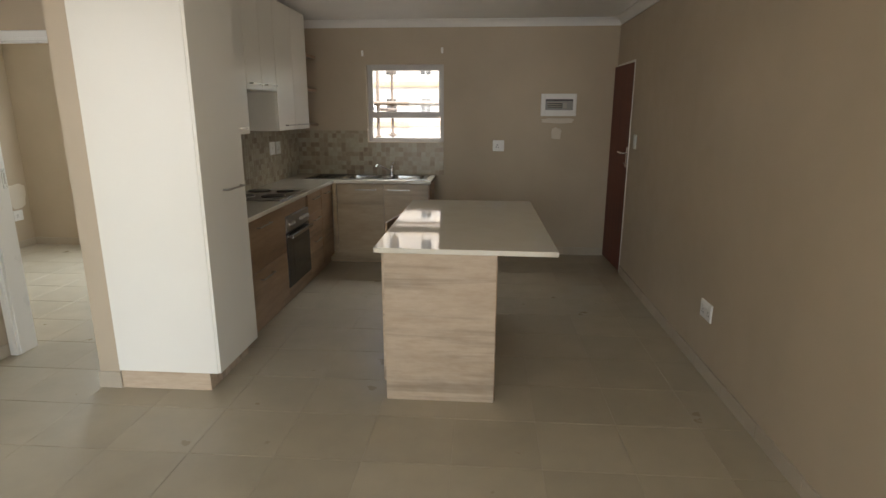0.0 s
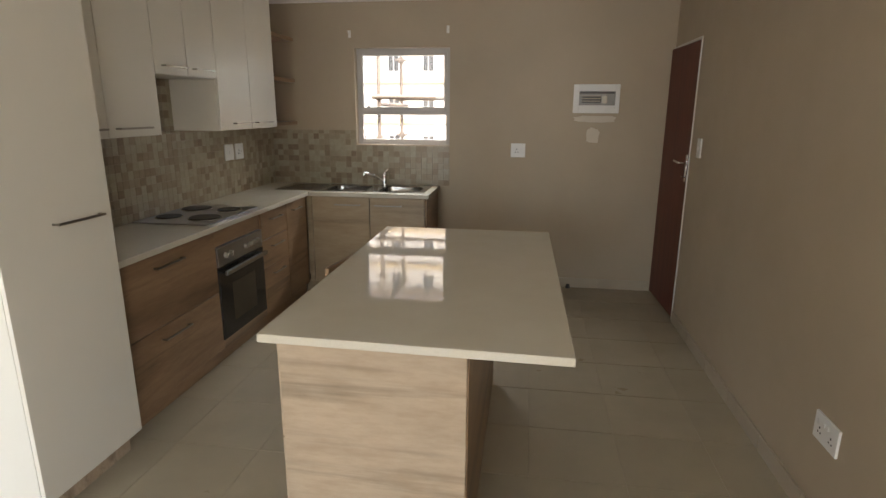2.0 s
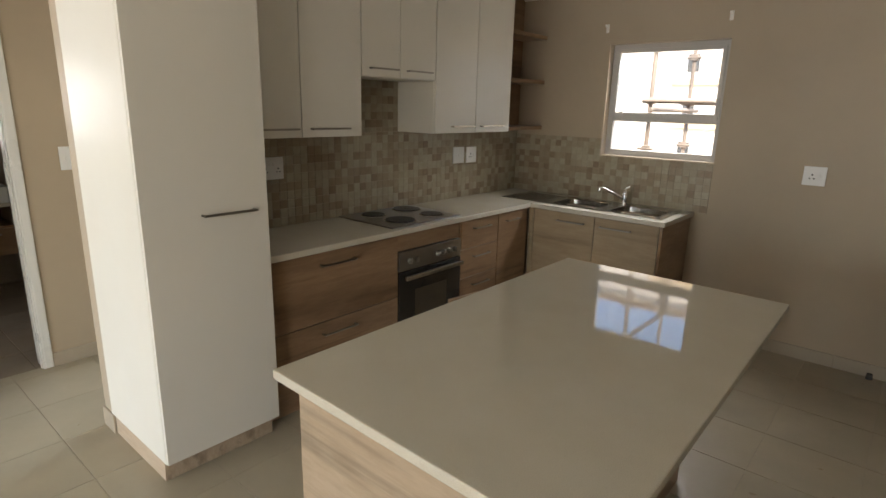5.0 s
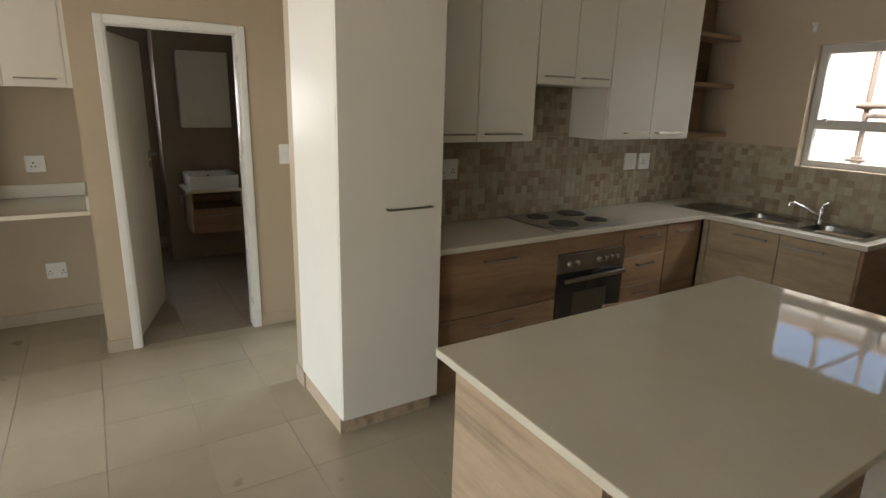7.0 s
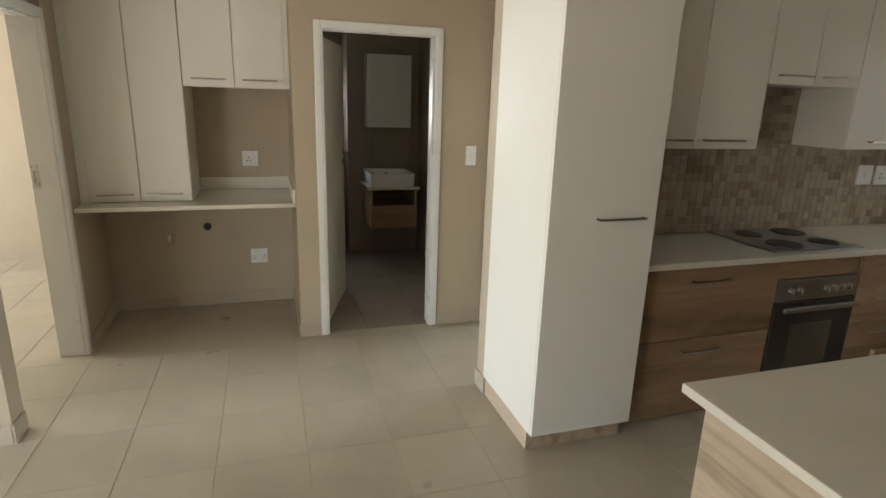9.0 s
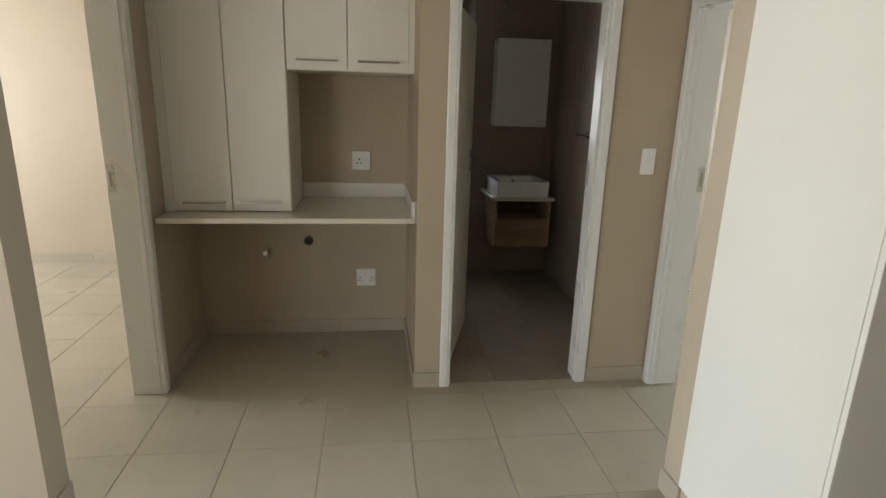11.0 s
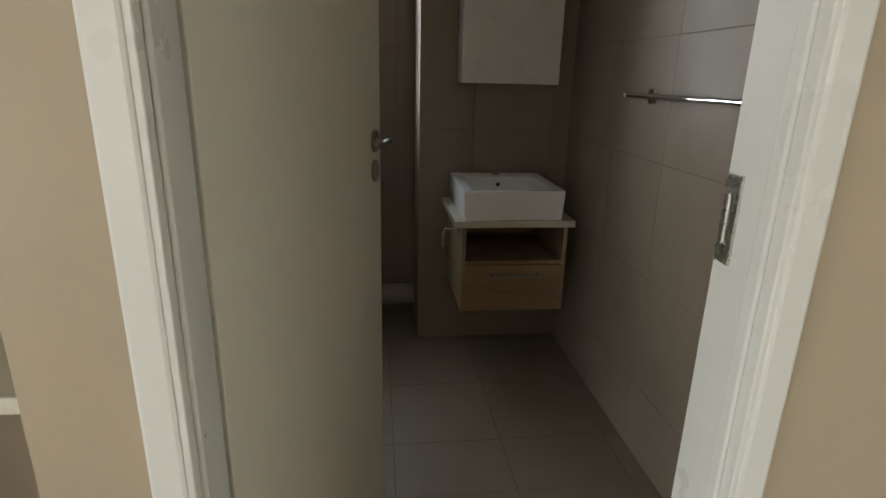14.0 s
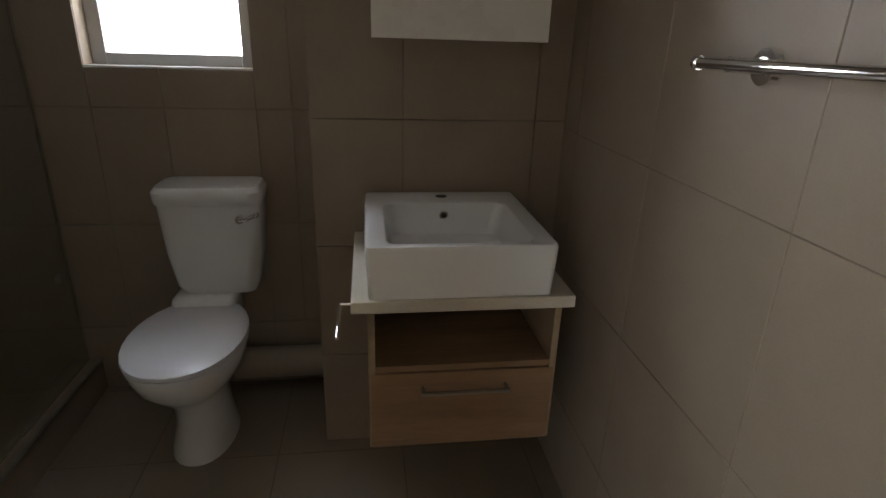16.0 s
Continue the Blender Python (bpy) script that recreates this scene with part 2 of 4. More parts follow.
def tube(bm, a, b, r, seg=14, r2=None):
    a, b = Vector(a), Vector(b)
    way = b - a
    m = Matrix.Translation((a + b) / 2) @ way.to_track_quat("Z", "Y").to_matrix().to_4x4()
    bmesh.ops.create_cone(bm, cap_ends=True, segments=seg, radius1=r, radius2=r if r2 is None else r2, depth=way.length, matrix=m)
    return bm


def ball(bm, c, r, seg=10):
    bmesh.ops.create_uvsphere(bm, u_segments=seg, v_segments=max(6, seg // 2 + 1), radius=r, matrix=Matrix.Translation(c))
    return bm


def sweep(bm, path, r, seg=10):
    """A round bar along the points of a path."""
    for a, b in zip(path, path[1:]):
        tube(bm, a, b, r, seg)
    for p in path[1:-1]:
        ball(bm, p, r, seg)
    return bm


def loft(bm, rings):
    """A closed skin through rings of points, capped at both ends."""
    rows = [[bm.verts.new(p) for p in ring] for ring in rings]
    for a, b in zip(rows, rows[1:]):
        for i in range(len(a)):
            j = (i + 1) % len(a)
            bm.faces.new((a[i], a[j], b[j], b[i]))
    bm.faces.new(list(reversed(rows[0])))
    bm.faces.new(rows[-1])
    bmesh.ops.recalc_face_normals(bm, faces=bm.faces)
    return bm


def mesh_of(name, bm, material, smooth=False):
    me = bpy.data.meshes.new(name)
    bm.normal_update()
    bm.to_mesh(me)
    bm.free()
    me.materials.append(material)
    if smooth:
        me.polygons.foreach_set("use_smooth", [True] * len(me.polygons))
        me.set_sharp_from_angle(angle=radians(40))
    return me


def part(name, bm, material, parent, label="", smooth=False):
    ob = new(name, mesh_of(name, bm, material, smooth))
    ob.parent = parent
    return tagged(ob, label)


def thing(name, label, category, group="", at=(0, 0, 0), kind=""):
    ob = new(name)
    ob.empty_display_size = 0.1
    ob.location = at
    return tagged(ob, label, category, group, kind)


def solid(name, bm, material, label, category, group="", kind="", smooth=False):
    return tagged(new(name, mesh_of(name, bm, material, smooth)), label, category, group, kind)


def structure(name, boxes, material, label, category):
    bm = bmesh.new()
    for b in boxes:
        box(bm, *b)
    return solid(name, bm, material, label, category, kind="structure")


# ---- plan ----
XR, YB, XW, XN = 1.885, 6.835, -1.62, -1.745   # right wall, back wall, wall behind the units and its far side
XP, XPI = -2.66, -2.765                       # wall of the bathroom door, both faces
XO, YF, ZC = -5.175, -2.5, 2.54              # west outer wall, front wall, ceiling
T = 0.15
YD0, YD1 = 1.005, 1.14                       # wall of the front bedroom's door
YE0, YE1 = 3.79, 3.93                        # wall of the back bedroom's door
WX0, WX1, WZ0, WZ1 = -0.815, 0.04, 1.26, 2.09

wall_back = structure("wall_back", [
    (XO - T, -3.75, YB, YB + T, 0, ZC), (-3.75, -2.45, YB, YB + T, 0, 0.95), (-3.75, -2.45, YB, YB + T, 2.05, ZC), (-2.45, WX0, YB, YB + T, 0, ZC),
    (WX0, WX1, YB, YB + T, 0, WZ0), (WX0, WX1, YB, YB + T, WZ1, ZC), (WX1, XR + T, YB, YB + T, 0, ZC)], WALL,
    "plastered kitchen back wall painted warm beige", "wall")
wall_east = structure("wall_east", [
    (XR, XR + T, YF - T, -2.0, 0, ZC), (XR, XR + T, -2.0, 0.2, 2.12, ZC), (XR, XR + T, 0.2, 6.10, 0, ZC), (XR, XR + T, 6.10, YB, 2.06, ZC)], WALL,
    "long plastered wall painted warm beige", "wall")
wall_front = structure("wall_front", [
    (XO - T, -4.4, YF - T, YF, 0, ZC), (-4.4, -2.8, YF - T, YF, 0, 0.9), (-4.4, -2.8, YF - T, YF, 2.1, ZC), (-2.8, -1.68, YF - T, YF, 0, ZC),
    (-1.68, 0.72, YF - T, YF, 2.12, ZC), (0.72, XR, YF - T, YF, 0, ZC)], WALL, "plastered front wall painted warm beige", "wall")
wall_west = structure("wall_west", [
    (XO - T, XO, YF, 2.335, 0, ZC), (XO - T, XO, 2.335, 2.865, 0, 1.215), (XO - T, XO, 2.335, 2.865, 1.9, ZC), (XO - T, XO, 2.865, YB, 0, ZC)], WALL,
    "plastered outer wall painted warm beige", "wall")
wall_kitchen_side = structure("wall_kitchen_side", [(XN, XW, 3.415, YB, 0, ZC)], WALL,
    "plastered partition behind the kitchen units, ending beside the pantry", "wall")
wall_living_side = structure("wall_living_side", [(-1.87, -1.735, YF, 1.085, 0, ZC)], WALL,
    "plastered living room partition with a square end", "wall")
wall_bedroom_front = structure("wall_bedroom_front", [
    (XO, -2.745, YD0, YD1, 0, ZC), (-2.745, -1.87, YD0, 1.085, 2.03, ZC)], WALL, "plastered partition with a doorway to a bedroom", "wall")
wall_bedroom_back = structure("wall_bedroom_back", [
    (XO, -2.64, YE0 + 0.05, YE1, 0, ZC), (-2.64, XN, YE0, YE1, 2.03, ZC), (XPI, -2.64, YE0, YE0 + 0.05, 0, ZC)], WALL, "plastered partition with a doorway to a bedroom", "wall")
wall_bathroom_door = structure("wall_bathroom_door", [
    (XPI, XP, 2.455, 2.62, 0, ZC), (XPI, XP, 2.62, 3.40, 2.045, ZC), (XPI, XP, 3.40, YE0, 0, ZC)], WALL,
    "plastered beige wall around the bathroom door", "wall")
wall_niche = structure("wall_niche", [
    (-3.58, -3.46, YD1, 2.58, 0, ZC), (-3.46, XPI, 2.455, 2.58, 0, ZC)], WALL, "plastered walls of the laundry recess, beige", "wall")
structure("wall_bedroom_lining", [(XO, -5.0, YE1, YB, 0, ZC)], WALL, "plastered bedroom side wall, beige", "wall")
ceiling = structure("ceiling", [(XO - T, XR + T, YF - T, YB + T, ZC, ZC + 0.12)], CEIL, "flat white plasterboard ceiling", "ceiling")
structure("floor_slab", [(XO - T, XR + T, YF - T, YB + T, -0.2, -0.0025)], GROUT, "screed and grout under the floor tiles", "floor")


def cornice(name, pts):
    """Coved plaster strip under the ceiling along a straight run from pts[0] to pts[1]; it juts out to the left of the run."""
    a, b = (Vector((*p, 0)) for p in pts)
    way = (b - a).normalized()
    out = Vector((-way.y, way.x, 0))
    prof = [(0.0, ZC - 0.075), (0.012, ZC - 0.075), (0.016, ZC - 0.062), (0.026, ZC - 0.045), (0.042, ZC - 0.027), (0.06, ZC - 0.016), (0.074, ZC - 0.012), (0.074, ZC - 0.001), (0.0, ZC - 0.001)]
    bm = loft(bmesh.new(), [[p + out * o + Vector((0, 0, z)) for o, z in prof] for p in (a, b)])
    return solid(name, bm, CEIL, "white coved plaster cornice under the ceiling", "cornice", kind="structure")


cornice("cornice_back", ((XR, YB - 0.001), (XW, YB - 0.001)))
cornice("cornice_east", ((XR - 0.001, YF), (XR - 0.001, YB - 0.075)))


# ---- skirting ----
def skirt(name, run, h=0.09):
    """A tile skirting: each piece is about 0.42 m long. run: x0, x1, y0, y1 of its plan."""
    x0, x1, y0, y1 = run
    root = thing(name, "ceramic tile skirting matching the floor, grouted", "skirting", kind="structure")
    along = x1 - x0 > y1 - y0
    a, b = (x0, x1) if along else (y0, y1)
    n = max(1, round((b - a) / 0.42))
    for i in range(n):
        p, q = a + (b - a) * i / n + 0.0012, a + (b - a) * (i + 1) / n - 0.0012
        part("skirting_tile", boxed(*((p, q, y0, y1) if along else (x0, x1, p, q)), -0.01, h, bevel=0.002, seg=1), SKIRT, root)
    return root


S = 0.011
skirt("skirting_back", (0.0, XR, YB - S, YB), 0.085)
skirt("skirting_east", (XR - S, XR, 0.2, 6.08), 0.085)
skirt("skirting_stub_end", (XN - S, XW + 0.006, 3.415 - S, 3.415), 0.1)
skirt("skirting_stub_side", (XN - S, XN, 3.415, YE0), 0.1)
skirt("skirting_living_side", (-1.735, -1.735 + S, YF, 1.085), 0.1)
skirt("skirting_living_end", (-1.87, -1.735 + S, 1.085, 1.085 + S), 0.1)
skirt("skirting_niche_back", (-3.46, -3.46 + S, YD1, 2.455), 0.085)
skirt("skirting_niche_left", (-3.449, -2.76, YD1, YD1 + S), 0.085)
skirt("skirting_niche_right", (-3.449, XP, 2.455 - S, 2.455), 0.085)
skirt("skirting_pier", (XP, XP + S, 2.455, 2.60), 0.085)
skirt("skirting_switch_wall", (XP, XP + S, 3.415, YE0), 0.085)
skirt("skirting_bedroom_west", (-5.0, -5.0 + S, 3.93, YB), 0.085)
skirt("skirting_bedroom_north", (-5.0 + S, XN, YB - S, YB), 0.085)
skirt("skirting_front_bedroom", (XO, XO + S, YF, YD0), 0.085)


# ---- door frames and doors ----
def pressed_frame(name, width, height, depth, label, m, sides=(0, 1)):
    """Pressed steel frame of three members, with a rebate and a rounded architrave lip on both faces. Local: opening along x from 0, wall from y=0 to depth."""
    root = thing(name, label, "door frame", kind="structure")
    lip, face = 0.045, 0.018

    def member(x0, x1, z0, z1):
        bm = boxed(x0, x1, -face, -0.001, z0, z1, bevel=0.006)
        box(bm, x0, x1, depth + 0.001, depth + face, z0, z1, bevel=0.006)
        return bm

    for side in sides:
        x0, x1 = (-lip, 0.0) if side == 0 else (width, width + lip)
        bm = member(x0, x1, 0, height + lip)
        inner = (-0.004, 0.008) if side == 0 else (width - 0.008, width + 0.004)
        box(bm, *inner, -face + 0.004, depth + face - 0.004, 0, height, bevel=0.002)
        stop = (0.008, 0.016) if side == 0 else (width - 0.016, width - 0.008)
        box(bm, *stop, 0.006, 0.03, 0, height - 0.008, bevel=0.003)
        o = part("jamb", bm, FRAME, root)
    bm = member(0, width, height, height + lip)
    box(bm, 0, width, -face + 0.004, depth + face - 0.004, height - 0.008, height + 0.004, bevel=0.002)
    box(bm, 0.008, width - 0.008, 0.006, 0.03, height - 0.016, height - 0.008, bevel=0.003)
    part("head", bm, FRAME, root)
    root.matrix_world = m
    return root


def strike(parent, x, sgn, z, depth, y=None):
    """Pressed keeper on a jamb's inner face."""
    y = depth - 0.009 if y is None else y
    bm = bmesh.new()
    s = 0.005 * sgn
    box(bm, x, x + s, y - 0.017, y + 0.016, z + 0.036, z + 0.064, bevel=0.001)
    box(bm, x, x + s, y - 0.017, y + 0.016, z - 0.064, z - 0.036, bevel=0.001)
    box(bm, x, x + s, y - 0.017, y - 0.006, z - 0.037, z + 0.037, bevel=0.001)
    box(bm, x, x + s, y + 0.006, y + 0.016, z - 0.037, z + 0.037, bevel=0.001)
    part("strike_plate", bm, ZINC, parent, "pressed zinc strike plate")
    part("keeper_hole", boxed(x, x + s * 0.4, y - 0.006, y + 0.006, z - 0.036, z + 0.036), PANELS, parent, "latch hole with a metal box")


# bathroom: opening along y, frame seen from the passage (local x -> +y, local y -> -x)
frame_bath = pressed_frame("door_1", 0.745, 2.03, XP - XPI, "white pressed steel bathroom door frame", pose(XP, 2.637, 0, 0, 0, 90))
strike(frame_bath, 0.737, -1, 1.176, XP - XPI)
# back bedroom: opening along x, seen from the passage (local y -> +y)
frame_back = pressed_frame("door_2", 0.79, 2.0, YE1 - YE0, "white pressed steel bedroom door frame", pose(-2.60, YE0, 0))
strike(frame_back, 0.008, 1, 1.17, YE1 - YE0)
# front bedroom (local y -> -y)
frame_front = pressed_frame("door_3", 0.82, 2.0, YD1 - YD0, "white pressed steel bedroom door frame", pose(-1.87, YD1, 0, 0, 0, 180), (1,))
strike(frame_front, 0.812, -1, 1.13, YD1 - YD0)


def lever(parent, x, z, y, sgn, way, label="satin lever handle on round rose"):
    """Lever handle with rose and key escutcheon on a leaf face at y; sgn: which way it stands out; way: which way the lever points along x."""
    def oval_plate(cz, thick):
        made = tube(bmesh.new(), (x, y, 0), (x, y + thick * sgn, 0), 0.024, 24)
        for v in made.verts:
            v.co.z = cz + v.co.z * 1.2
        return made

    bm = oval_plate(z, 0.008)
    tube(bm, (x, y + 0.008 * sgn, z), (x, y + 0.046 * sgn, z), 0.009, 12)
    pts = [(x, y + 0.046 * sgn, z), (x + 0.03 * way, y + 0.05 * sgn, z + 0.003), (x + 0.07 * way, y + 0.048 * sgn, z - 0.002), (x + 0.115 * way, y + 0.044 * sgn, z + 0.006)]
    sweep(bm, pts, 0.0095, 12)
    ball(bm, pts[0], 0.0095)
    ball(bm, pts[-1], 0.0095)
    part("door_handle", bm, SATIN, parent, label, True)
    bm = oval_plate(z - 0.077, 0.007)
    box(bm, x - 0.003, x + 0.003, y + 0.006 * sgn, y + 0.0085 * sgn, z - 0.09, z - 0.062)
    part("escutcheon", bm, SATIN, parent, "oval satin key plate", True)


bath_leaf = thing("bathroom_door", "flat cream-painted interior door standing open", "door")
part("leaf", boxed(0.0, 0.81, -0.02, 0.02, 0.008, 2.0, bevel=0.003), DOORP, bath_leaf)
lever(bath_leaf, 0.75, 1.195, 0.02, 1, -1)
lever(bath_leaf, 0.75, 1.195, -0.02, -1, -1)
for z in (0.25, 1.75):
    part("hinge", tube(bmesh.new(), (0.0, -0.024, z - 0.05), (0.0, -0.024, z + 0.05), 0.007), SATIN, bath_leaf)
part("latch", boxed(0.8095, 0.812, -0.011, 0.011, 1.12, 1.28), SATIN, bath_leaf, "satin lock face plate")
bath_leaf.matrix_world = pose(-2.8, 2.628, 0, 0, 0, 180 - 17.1)

front_door = thing("front_door", "dark mahogany veneered front door, closed", "door")
part("leaf", boxed(XR + 0.006, XR + 0.05, 6.118, 6.828, 0.008, 2.05, bevel=0.002), MAHOG, front_door)
bm = tube(bmesh.new(), (XR + 0.012, 6.19, 1.19), (XR + 0.004, 6.19, 1.19), 0.024, 18)
box(bm, XR + 0.004, XR + 0.013, 6.17, 6.21, 1.06, 1.26, bevel=0.004)
sweep(bm, [(XR + 0.004, 6.19, 1.2), (XR - 0.045, 6.19, 1.2), (XR - 0.048, 6.22, 1.202), (XR - 0.045, 6.31, 1.205)], 0.009)
part("door_handle", bm, CHROME, front_door, "chrome lever on a back plate", True)
part("key", tube(bmesh.new(), (XR - 0.02, 6.19, 1.1), (XR + 0.005, 6.19, 1.1), 0.008), CHROME, front_door)
# the leaf is not pulled quite flush: its hinge edge stands a little proud of the wall
front_door.matrix_world = Matrix.Translation((XR, 6.118, 0)) @ pose(0, 0, 0, 0, 0, 2.6) @ Matrix.Translation((-XR, -6.118, 0))
bm = boxed(XR - 0.006, XR + 0.1, 6.098, 6.116, 0, 2.07, bevel=0.002)
box(bm, XR - 0.006, XR + 0.1, 6.116, 6.833, 2.052, 2.07, bevel=0.002)
solid("door_4", bm, FRAME, "narrow white frame of the front door", "door frame", kind="structure")
# unseen slab added behind the leaf to close the wall opening
structure("door_4_backing", [(XR + 0.1, XR + T, 6.1, YB, 0, 2.06)], DARK, "unseen dark slab closing the opening behind the front door", "door")


# ---- windows ----
def casement(name, w, h, rail_z, label, m, pane_mat):
    """Two-light aluminium window: frame, transom, opening top sash. Local: x along the width, y depth, z up."""
    root = thing(name, label, "window", kind="structure")
    f, d = 0.045, 0.05
    bm = boxed(0, f, 0, d, 0, h, bevel=0.003)
    box(bm, w - f, w, 0, d, 0, h, bevel=0.003)
    box(bm, f, w - f, 0, d, 0, f, bevel=0.003)
    box(bm, f, w - f, 0, d, h - f, h, bevel=0.003)
    box(bm, f, w - f, 0, d, rail_z, rail_z + 0.045, bevel=0.003)
    part("window_frame", bm, ALU, root)
    s = 0.028
    x0, x1, z0, z1 = f - 0.012, w - f + 0.012, rail_z + 0.03, h - f + 0.012
    bm = boxed(x0, x0 + s, -0.014, 0.018, z0, z1, bevel=0.002)
    box(bm, x1 - s, x1, -0.014, 0.018, z0, z1, bevel=0.002)
    box(bm, x0 + s, x1 - s, -0.014, 0.018, z0, z0 + s + 0.01, bevel=0.002)
    box(bm, x0 + s, x1 - s, -0.014, 0.018, z1 - s, z1, bevel=0.002)
    part("sash", bm, ALU, root)
    for a, b, c, e, y in ((f, w - f, f, rail_z, 0.026), (x0 + s, x1 - s, z0 + s + 0.01, z1 - s, 0.002)):
        pane = part("pane", boxed(a - 0.004, b + 0.004, y, y + 0.004, c - 0.004, e + 0.004), pane_mat, root)
        pane.visible_shadow = False
    root.matrix_world = m
    return root


win = casement("window_1", WX1 - WX0, WZ1 - WZ0, 0.262, "white aluminium kitchen window with two lights", pose(WX0, YB + 0.075, WZ0), PANE)
handle = bmesh.new()
box(handle, 0.10, 0.125, -0.03, -0.013, 0.31, 0.34, bevel=0.003)
part("window_latch", handle, ALU, win)
bwin = casement("window_2", 0.53, 0.685, 0.26, "white aluminium bathroom window with bright panes", pose(XO - 0.07, 2.335, 1.215, 0, 0, 90), PANE)
bwin_sill = structure("window_2_sill", [(XO - 0.068, XO + 0.006, 2.335, 2.865, 1.2155, 1.222)], FRAME, "white tiled window sill", "window sill")

# glass door and bedroom windows behind the walk
for name, x0, x1, z0, z1, y in (("window_3", -1.68, 0.72, 0.0, 2.12, YF - 0.1), ("window_4", -4.4, -2.8, 0.9, 2.1, YF - 0.1), ("window_5", -3.75, -2.45, 0.95, 2.05, YB + 0.1)):
    root = thing(name, "white aluminium framed glazed opening", "window", kind="structure")
    mid = (x0 + x1) / 2
    bm = boxed(x0, x0 + 0.05, y - 0.02, y + 0.02, z0, z1, bevel=0.003)
    for a, b, c, d in ((x1 - 0.05, x1, z0, z1), (mid - 0.03, mid + 0.03, z0 + 0.05, z1 - 0.05), (x0 + 0.05, x1 - 0.05, z0, z0 + 0.05), (x0 + 0.05, x1 - 0.05, z1 - 0.05, z1)):
        box(bm, a, b, y - 0.02, y + 0.02, c, d, bevel=0.003)
    part("window_frame", bm, FRAME, root)
side_door = thing("window_6", "white aluminium framed sliding glass door", "window", kind="structure")
bm = boxed(XR + 0.06, XR + 0.1, -2.0, -1.95, 0, 2.12, bevel=0.003)
for a, b, c, d in ((0.15, 0.2, 0, 2.12), (-0.93, -0.87, 0.05, 2.07), (-1.95, 0.15, 0, 0.05), (-1.95, 0.15, 2.07, 2.12)):
    box(bm, XR + 0.06, XR + 0.1, a, b, c, d, bevel=0.003)
part("window_frame", bm, FRAME, side_door)


# ---- kitchen ----
def bar_handle(parent, a, b, out, mat=SATIN):
    """Slim bar handle from a to b, standing off along out on two feet."""
    a, b, out = Vector(a), Vector(b), Vector(out)
    way = (b - a).normalized()
    up = way.cross(out).normalized()
    bm = bmesh.new()
    for p, q, s, t in ((a, b, 0.005, 0.004),):
        mid = (p + q) / 2 + out
        m = Matrix.Translation(mid) @ Matrix((way, out.normalized(), up)).transposed().to_4x4() @ Matrix.Diagonal(((q - p).length, 2 * t, 2 * s, 1))
        made = bmesh.ops.create_cube(bm, size=1, matrix=m)
        bmesh.ops.bevel(bm, geom=list({e for v in made["verts"] for e in v.link_edges}), offset=0.0018, segments=2, affect="EDGES")
    for k in (0.006, -0.006):
        p = (a if k > 0 else b) + way * k
        tube(bm, p, p + out, 0.0045, 10)
    return part("handle", bm, mat, parent, "slim satin bar handle")


FRONT = -1.09
GAP = 0.0025


def front_y(parent, name, y0, y1, z0, z1, mat, x=FRONT, handle=None):
    """A door or drawer front that faces +x."""
    ob = part(name, boxed(x - 0.018, x, y0 + GAP, y1 - GAP, z0 + GAP, z1 - GAP, bevel=0.0012, seg=1), mat, parent)
    if handle:
        h0, h1, hz = handle
        bar_handle(ob, (x, h0, hz), (x, h1, hz), (0.028, 0, 0))
    return ob


def unit_y(name, y0, y1, z0, z1, x_front, label, mat, x_back=XW + 0.003, category="cabinet"):
    root = thing(name, label, category)
    part("body", boxed(x_back, x_front - 0.019, y0 + 0.0008, y1 - 0.0008, z0, z1), mat, root)
    return root


KICK = 0.115
pantry = unit_y("pantry_cabinet", 3.418, 3.937, KICK, 2.50, -0.998, "tall cream pantry cabinet with one full-height door", BOARD, XW + 0.006)
front_y(pantry, "door", 3.4, 3.937, KICK, 2.50, BOARD, -0.998, (3.63, 3.87, 1.152))
part("side_panel", boxed(XW + 0.006, -1.0165, 3.401, 3.4175, KICK, 2.50, bevel=0.001, seg=1), BOARD, pantry)
part("plinth", boxed(XW + 0.006, -1.073, 3.415, 3.937, 0, KICK - 0.001), WOOD_ISL, pantry, "oak-look plinth")

drawers = unit_y("drawer_unit", 3.94, 4.835, KICK, 0.862, FRONT, "wide dark wood-look base unit with two deep drawers", WOOD_Y)
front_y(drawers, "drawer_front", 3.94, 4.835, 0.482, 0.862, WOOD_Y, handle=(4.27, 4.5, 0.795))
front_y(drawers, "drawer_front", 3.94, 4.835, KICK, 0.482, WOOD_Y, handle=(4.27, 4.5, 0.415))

housing = unit_y("oven_housing", 4.838, 5.425, KICK, 0.862, -1.12, "dark wood-look oven housing under the hob", WOOD_Y)
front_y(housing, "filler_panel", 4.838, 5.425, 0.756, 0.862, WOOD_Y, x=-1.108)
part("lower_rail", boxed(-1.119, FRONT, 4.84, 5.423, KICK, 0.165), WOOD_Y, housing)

oven = thing("oven", "built-in electric oven, steel panel over black glass door", "oven", at=(-1.1, 5.13, 0.165))
oven.location = (0, 0, 0)
part("control_panel", boxed(-1.118, FRONT + 0.004, 4.842, 5.421, 0.636, 0.754, bevel=0.002), PANELS, oven, "brushed steel control panel")
